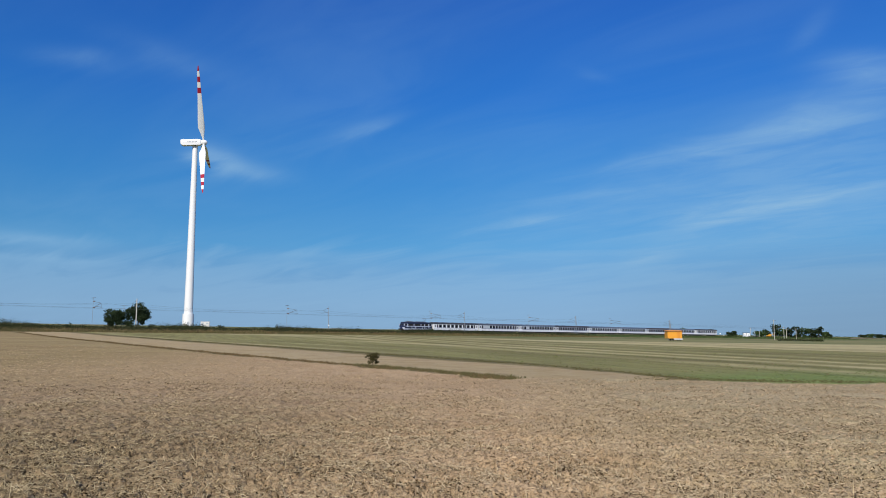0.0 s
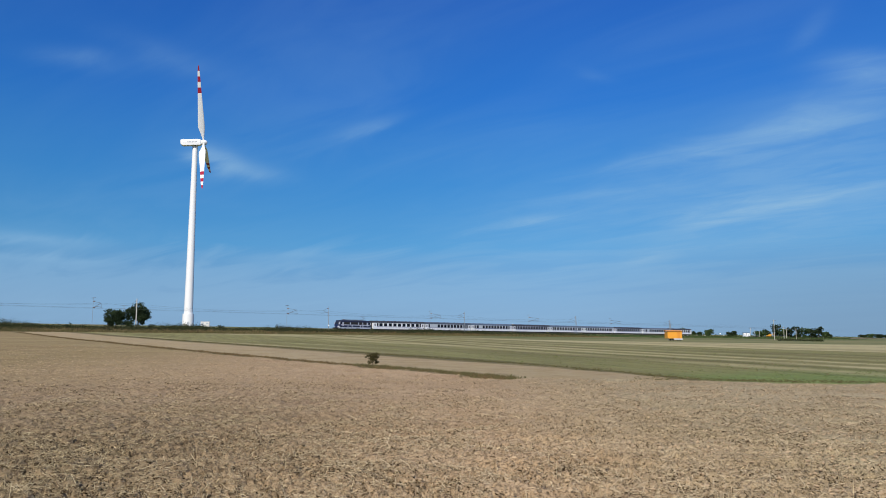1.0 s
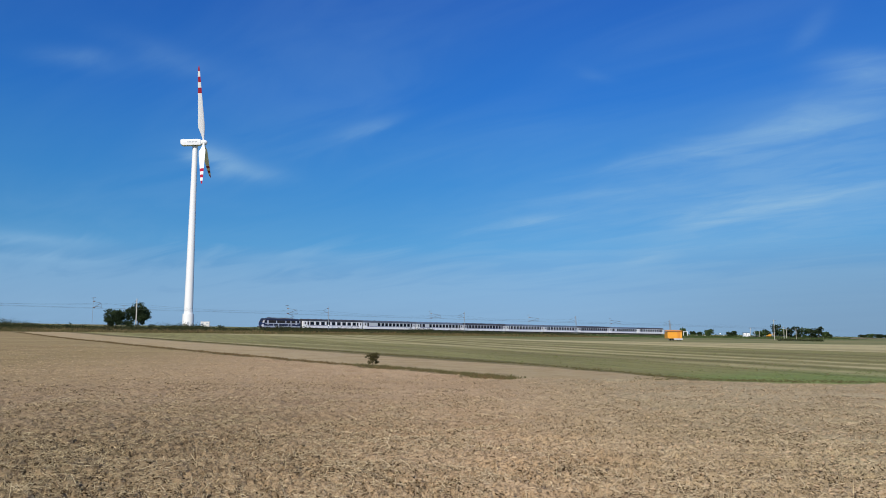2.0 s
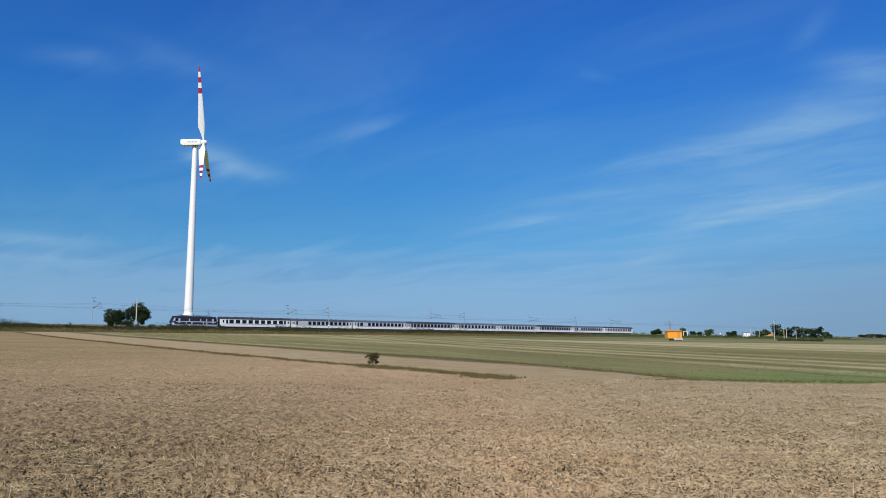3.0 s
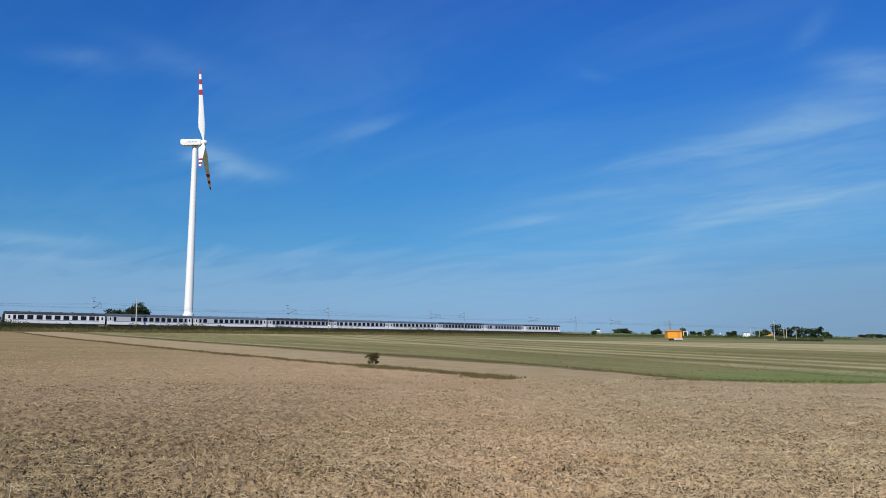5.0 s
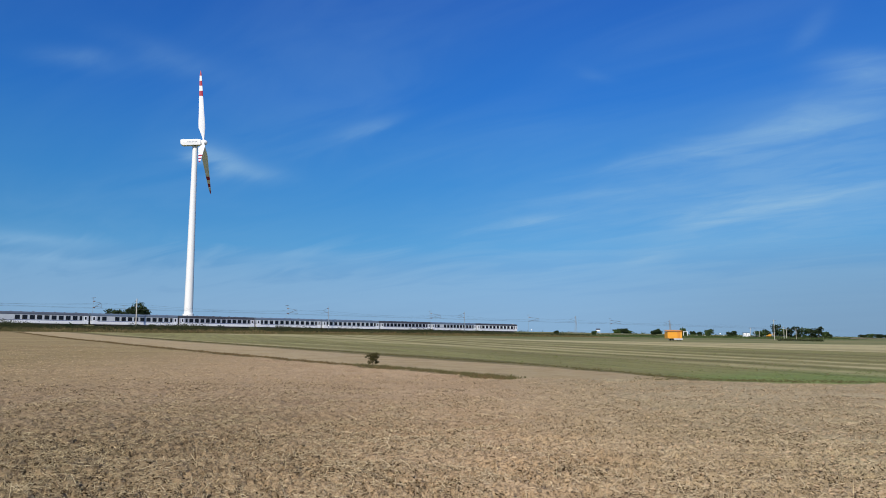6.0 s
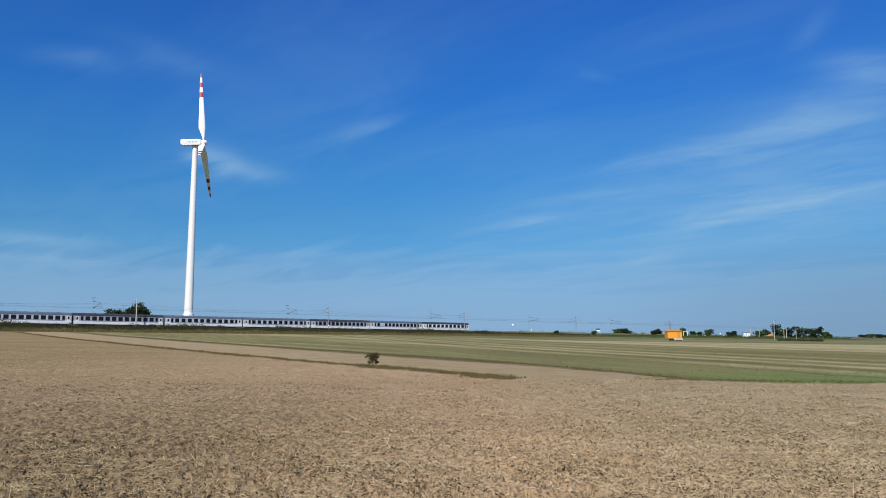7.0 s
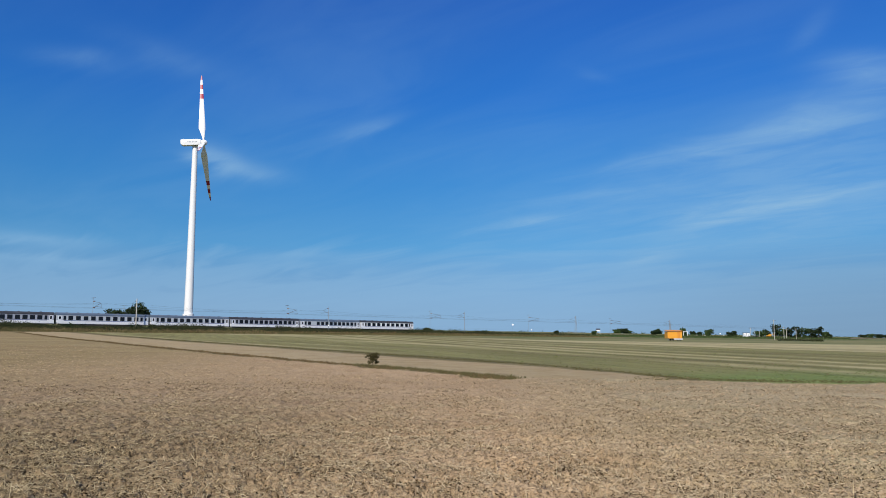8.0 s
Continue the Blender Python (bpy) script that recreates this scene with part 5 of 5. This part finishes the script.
def marker(x, y, z, r, pole_foot):
    """A round white reflecting marker on a thin pole."""
    t = empty("track_marker", pose(x, y, pole_foot), "small round white marker on a thin grey pole", "signal marker", "white markers by the railway")
    part("disc", lathe(bmesh.new(), [(r * 0.9, -0.04), (r, 0), (r * 0.9, 0.04)], 16, axis="Y"), M_SIGNW, t, "white disc", pose(0, -0.06, z - pole_foot))
    part("pole", tube(bmesh.new(), (0, 0, -0.1), (0, 0, z - pole_foot + r), 0.03, n=6), M_STEEL, t)


def pole(px, dist, h, r=0.11, arm=True):
    x, y = bearing(px, dist)
    t = empty("utility_pole", pose(x, y, at(x, y)), "pale concrete utility pole on the plain", "utility pole", "utility poles")
    part("post", tube(bmesh.new(), (0, 0, -0.2), (0, 0, h), r * 1.3, r, 8), M_CONCRETE, t)
    if arm:
        bm = boxed(-0.9, 0.9, -0.06, 0.06, h - 0.6, h - 0.45)
        for q in (-0.8, 0, 0.8):
            tube(bm, (q, 0, h - 0.45), (q, 0, h - 0.15), 0.06, n=6)
        part("cross_arm", bm, M_STEEL, t, "steel cross arm with insulators")


def white_container():
    x, y = bearing(1321, 600)
    t = empty("site_container", pose(x, y, at(x, y), 0, 0, -4), "pair of white site containers under a dark flat roof", "container")
    for q in (-1.2, 1.2):
        bd = part("body", boxed(q - 1.1, q + 1.1, -1.2, 1.2, 0.0, 3.3, 0.05), M_SIGNW, t)
        part("door", boxed(q - 0.5, q + 0.5, -1.25, -1.205, 0.2, 2.3), M_COACH_L, bd, "pale grey door")
    # near-black slab set into the open gap in place of its shade
    part("gap_panel", boxed(-0.095, 0.095, -1.1, 1.1, 0.0, 3.2), M_UNDER, t, "dark panel painting the shade of the gap between the containers")
    part("roof", boxed(-2.5, 2.5, -1.4, 1.4, 3.304, 3.6, 0.04), M_ROOF_B, t, "dark flat roof")


def pylon(px, dist, h, label):
    x, y = bearing(px, dist)
    t = empty("power_pylon", pose(x, y, at(x, y), 0, 0, 25), label, "power pylon", "power pylons")
    bm = bmesh.new()
    c = ((-1, -1), (1, -1), (1, 1), (-1, 1))
    b0 = h * 0.09
    pt = lambda k, s: Vector((c[k][0] * b0 * (1 - 0.88 * s), c[k][1] * b0 * (1 - 0.88 * s), h * s))
    for k in range(4):
        tube(bm, pt(k, 0), pt(k, 1), 0.07, 0.05, 4)
        for j in range(7):
            tube(bm, pt(k, j / 7), pt((k + 1) % 4, (j + 1) / 7), 0.03, n=4)
    part("tower", bm, M_GALV, t, "lattice tower")
    arm = None
    for s in (0.74, 0.86, 0.97):
        bm = bmesh.new()
        for q in (-1, 1):
            tube(bm, (0, 0.3 * q, h * s), (h * 0.13, 0, h * s), 0.07, n=4)
            tube(bm, (0, 0.3 * q, h * s), (-h * 0.13, 0, h * s), 0.07, n=4)
        part("cross_arm", bm, M_STEEL, t)


def excavator():
    x, y = bearing(1362, 640)
    t = empty("excavator", pose(x, y, at(x, y), 0, 0, 15), "small yellow excavator parked among trees", "excavator")
    part("cab", boxed(-0.3, 1.3, -0.9, 0.9, 1.0, 2.8, 0.1), M_YELLOW, t)
    part("engine_cover", boxed(-2.2, -0.32, -1.1, 1.1, 1.0, 2.0, 0.12), M_YELLOW, t)
    bm = tube(bmesh.new(), (1.2, 0, 1.4), (3.4, 0, 3.2), 0.22, 0.18, 6)
    tube(bm, (3.4, 0, 3.2), (4.6, 0, 1.4), 0.18, 0.12, 6)
    part("boom", bm, M_YELLOW, t, "jointed yellow boom")
    part("bucket", boxed(4.2, 5.0, -0.45, 0.45, 0.7, 1.5, 0.1), M_STEEL, t)
    tr = part("track", boxed(-2.2, 2.0, -0.3, 0.3, 0.0, 0.95, 0.25), M_RUBBER, t, "black crawler track", pose(0, -1.0, 0))
    twin(tr, pose(0, 1.0, 0))


def far_car():
    x, y = bearing(1338, 560)
    t = empty("car", pose(x, y, at(x, y), 0, 0, 5), "dark parked car on the far lane", "car")
    bm = bmesh.new()
    pr = [(-2.1, 0.35), (2.1, 0.35), (2.15, 0.8), (1.3, 0.95), (0.7, 1.42), (-1.2, 1.45), (-2.0, 1.0), (-2.15, 0.8)]
    a = [bm.verts.new((p, -0.85, q)) for p, q in pr]
    b = [bm.verts.new((p, 0.85, q)) for p, q in pr]
    for i in range(8):
        bm.faces.new((a[i], a[(i + 1) % 8], b[(i + 1) % 8], b[i]))
    bm.faces.new(a[::-1]), bm.faces.new(b)
    part("body", bm, M_CARPAINT, t)
    part("window", boxed(-1.3, 0.8, -0.86, -0.852, 0.98, 1.35), M_GLASS, t, "dark side windows")
    wh = None
    for q in (-1.3, 1.3):
        for s in (-0.78, 0.78):
            if wh is None:
                wh = part("wheel", lathe(bmesh.new(), [(0.2, -0.1), (0.33, -0.09), (0.33, 0.09), (0.2, 0.1)], 16, axis="Y"), M_RUBBER, t, "", pose(q, s, 0.33))
            else:
                twin(wh, pose(q, s, 0.33))


orange_shed()
board_sign(1059, 500, 2.4, 3.2)
board_sign(1213.5, 480, 2.4, 3.2, False)
for px, dist, py, r in ((908, 352, 575, 0.42), (941, 372, 584, 0.30), (581.5, 272, 577, 0.26), (1275, 520, 590, 0.42), (1281.5, 520, 592.5, 0.36), (1248, 500, 594, 0.3)):
    x, y = bearing(px, dist)
    marker(x, y, 1.8 + (606 - py) / 1380 * dist, r, at(x, y))
for px, dist, h in ((1329, 520, 6.6), (1336.5, 520, 4.6), (1345, 560, 5.0), (1371, 400, 10.2), (1388, 420, 7.0), (1392.5, 425, 6.0), (1409.5, 480, 6.6)):
    pole(px, dist, h, arm=h > 5.5)
white_container()
pylon(217, 700, 24, "far grey lattice power pylon")
pylon(1187, 620, 10, "small grey lattice power pylon")
excavator()
far_car()


def far_growth():
    """The uneven dark hem of hedges and crops along the horizon."""
    rng = np.random.default_rng(9)
    n = 2600
    a = rng.uniform(-0.18, 0.62, n)
    d = rng.uniform(560, 1250, n)
    xy = np.column_stack([a * d, d])
    u = xy[:, 0] * NX + xy[:, 1] * NY
    k = (u > 255) & (fbm(a * 40, d * 0.01, 3, 3) > 0.5)
    xy = xy[k]
    hgt = 0.5 + 1.0 * rng.random(len(xy))
    cs = np.column_stack([xy, land(xy[:, 0], xy[:, 1]) + hgt * 0.5])
    q, f = leaf_quads(rng, cs, hgt * 0.35, 0.30, 18)
    tagged(new("far_hedge", mesh_of("far_hedge", q, f, [M_LEAF])), "uneven dark green hedges far across the plain", "hedge", kind="stuff")
    n = 700
    d = rng.uniform(330, 420, n)
    a = rng.uniform(0.425, 0.485, n)
    xy = np.column_stack([a * d, d])
    cs = np.column_stack([xy, land(xy[:, 0], xy[:, 1]) + 0.5 * rng.random(n)])
    q, f = leaf_quads(rng, cs, np.full(n, 0.3), 0.16, 8)
    tagged(new("rough_weeds", mesh_of("rough_weeds", q, f, [M_WEED])), "rough brown-green weed patch by the field road", "weeds", kind="stuff")


far_growth()


# ---------------------------------------------------------------- the ploughed field close by
def soil_z(x, y):
    r = np.hypot(x, y)
    g, p, d, near = parcels(x, y)
    return land(x, y) + soil_relief(x, y, r) * (0.35 + 0.65 * near) * smooth(r, 140, 60)


def field_points(rng, n, r0, r1, power, patch, seed):
    """Places in the wedge of the field ahead, thinning with distance and gathered in patches."""
    m_ = n * 3
    k = rng.random(m_)
    r = (r0 ** power + k * (r1 ** power - r0 ** power)) ** (1 / power)
    a = np.radians(rng.uniform(-33, 33, m_))
    x, y = r * np.sin(a), r * np.cos(a)
    keep = rng.random(m_) < np.clip((fbm(x * 0.9, y * 0.9, 3, seed) - 0.5) * patch + 0.42, 0.04, 1)
    g, p, d, near = parcels(x, y)
    keep &= near > 0.9
    x, y, r = x[keep][:n], y[keep][:n], r[keep][:n]
    return x, y, r


def clods(name, seed, n, r0, r1, smin, smax, fine):
    rng = np.random.default_rng(seed)
    x, y, r = field_points(rng, n, r0, r1, 0.8, 1.4, 51)
    n = len(x)
    if fine:
        bm = bmesh.new()
        bmesh.ops.create_icosphere(bm, subdivisions=1, radius=1.0)
        V = np.array([v.co[:] for v in bm.verts])
        bm.verts.index_update()
        F = np.array([[v.index for v in f.verts] for f in bm.faces])
        bm.free()
    else:
        V = np.array([[1, 0, 0], [0, 1, 0], [-1, 0, 0], [0, -1, 0], [0, 0, 1], [0, 0, -1.0]])
        F = np.array([[0, 1, 4], [1, 2, 4], [2, 3, 4], [3, 0, 4], [1, 0, 5], [2, 1, 5], [3, 2, 5], [0, 3, 5]])
    s = smin + (smax - smin) * rng.random(n) ** 2.4
    j = rng.uniform(0.5, 1.35, (n, len(V), 1))
    a = rng.uniform(0, 2 * np.pi, n)
    ca, sa = np.cos(a)[:, None], np.sin(a)[:, None]
    P = V[None] * j * (s[:, None, None] * np.array([1.0, 1.0, 0.85]))
    P[:, :, 0] *= rng.uniform(0.8, 1.7, n)[:, None]
    X, Y = P[:, :, 0] * ca - P[:, :, 1] * sa, P[:, :, 0] * sa + P[:, :, 1] * ca
    P = np.stack([X + x[:, None], Y + y[:, None], P[:, :, 2] + (soil_z(x, y) + s * 0.2)[:, None]], -1).reshape(-1, 3)
    faces = (F[None] + (np.arange(n) * len(V))[:, None, None]).reshape(-1, 3)
    tagged(new(name, mesh_of(name, P, faces, [M_CLOD])), "dry brown clods of ploughed soil", "soil clods", kind="stuff")


def stalks(name, seed, n, r0, r1, lmin, lmax, wid, material, label, rise):
    rng = np.random.default_rng(seed)
    x, y, r = field_points(rng, n, r0, r1, 0.7, 1.3, 77)
    n = len(x)
    L = lmin + (lmax - lmin) * rng.random(n) ** 4
    a = rng.uniform(0, 2 * np.pi, n)
    e = np.abs(rng.normal(0, rise, n))
    d = np.column_stack([np.cos(a) * np.cos(e), np.sin(a) * np.cos(e), np.sin(e)])
    side = np.column_stack([-np.sin(a), np.cos(a), np.zeros(n)])
    up = np.cross(d, side)
    c = np.column_stack([x, y, soil_z(x, y) + 0.012 + 0.03 * rng.random(n) + np.sin(e) * L * 0.45])
    w = wid * rng.uniform(0.6, 1.4, n)
    k = []
    sag = -0.025 * L
    for s_, dz in ((-0.5, 0.0), (0.1, 1.0), (0.5, 0.2)):
        o = c + d * (L * s_)[:, None] - up * (sag * dz)[:, None]
        k.append(np.stack([o + side * w[:, None], o + up * w[:, None], o - side * w[:, None]], 1))
    V = np.concatenate(k, 1)
    F = []
    for q in (0, 3):
        for i in range(2):
            F.append([q + i, q + (i + 1) % 3, q + 3 + (i + 1) % 3, q + 3 + i])
    faces = (np.array(F)[None] + (np.arange(n) * 9)[:, None, None]).reshape(-1, 4)
    tagged(new(name, mesh_of(name, V.reshape(-1, 3), faces, [material])), label, "straw", kind="stuff")


def litter(seed, n, r0, r1, lmin, lmax, wid, heap, material, label):
    """Short flat scraps of chopped straw and leaf in loose heaps, each lying at its own tilt."""
    rng = np.random.default_rng(seed)
    x, y, r = field_points(rng, n // heap, r0, r1, 0.45, 2.8, 77)
    x, y, r = np.repeat(x, heap), np.repeat(y, heap), np.repeat(r, heap)
    reach = 0.022 + 0.0022 * r
    x, y = x + rng.normal(0, 1.5, len(x)) * reach, y + rng.normal(0, 1, len(x)) * reach
    k = rng.random(len(x)) < smooth(r, r1, r1 * 0.35)
    x, y, r = x[k], y[k], r[k]
    n = len(x)
    far_ = 0.8 + 0.35 * smooth(r, 14, 40)
    L = (lmin + (lmax - lmin) * rng.random(n) ** 2.5) * far_
    w = wid * rng.uniform(0.5, 1.6, n) * far_
    a, e = rng.uniform(0, 2 * np.pi, n), np.abs(rng.normal(0, 0.38, n))
    d = np.column_stack([np.cos(a) * np.cos(e), np.sin(a) * np.cos(e), np.sin(e)])
    side = np.column_stack([-np.sin(a), np.cos(a), np.zeros(n)])
    roll = rng.normal(0, 0.7, n)[:, None]
    side = side * np.cos(roll) + np.cross(d, side) * np.sin(roll)
    c = np.column_stack([x, y, soil_z(x, y) + 0.004 + 0.022 * rng.random(n) + np.sin(e) * L * 0.5])
    h_, q = (d * L[:, None]) * 0.5, side * w[:, None]
    curl = np.column_stack([np.zeros(n), np.zeros(n), 0.12 * L])
    V = np.stack([c - h_ - q, c - h_ * 0.7 + q, c + h_ + q * 0.4 + curl, c + h_ * 0.6 - q], 1).reshape(-1, 3)
    tagged(new("straw_litter", mesh_of("straw_litter", V, np.arange(n * 4).reshape(-1, 4), [material])), label, "straw", kind="stuff")


litter(66, 110000, 7.4, 64, 0.015, 0.085, 0.008, 5, M_LITTER, "chopped tan straw litter on the soil")
# dark heaps double as the shadowed crevices between clods
litter(67, 68000, 7.4, 38, 0.02, 0.08, 0.010, 8, M_LITTER_SHADE, "dark brown leaf litter, also standing in for shaded gaps in the soil")
clods("soil_clods", 61, 10000, 6.2, 15, 0.006, 0.038, True)
clods("field_clods", 62, 60000, 11, 90, 0.010, 0.036, False)
stalks("straw", 63, 22000, 7.4, 26, 0.03, 0.24, 0.0030, M_STRAW, "pale broken straw on the ploughed soil", 0.22)
stalks("old_stalks", 64, 52000, 7.4, 22, 0.03, 0.16, 0.0034, M_STRAW_D, "weathered brown stalks on the ploughed soil", 0.3)


stalks("standing_straw", 68, 3200, 7.6, 16, 0.05, 0.22, 0.0038, M_STRAW, "stiff pale straw sticking out of the soil", 0.75)


# ---------------------------------------------------------------- what moves
SPEED = 30.98


def motions():
    turn = math.degrees(math.atan2(DY, DX))
    for thing, back in TRAIN:
        rows = []
        for k in range(9):
            x, y = uv(230.0, V0 + back - SPEED * k)
            rows.append((float(k), pose(x, y, RAIL, 0, 0, turn)))
        walk(thing, rows)
    rows = []
    for k in range(9):
        rows.append((float(k), rotor_axis @ Matrix.Rotation(radians(ROTOR_SIGN * (22.544 - 4.111 * k)), 4, "X")))
    walk(rotor, rows)


motions()
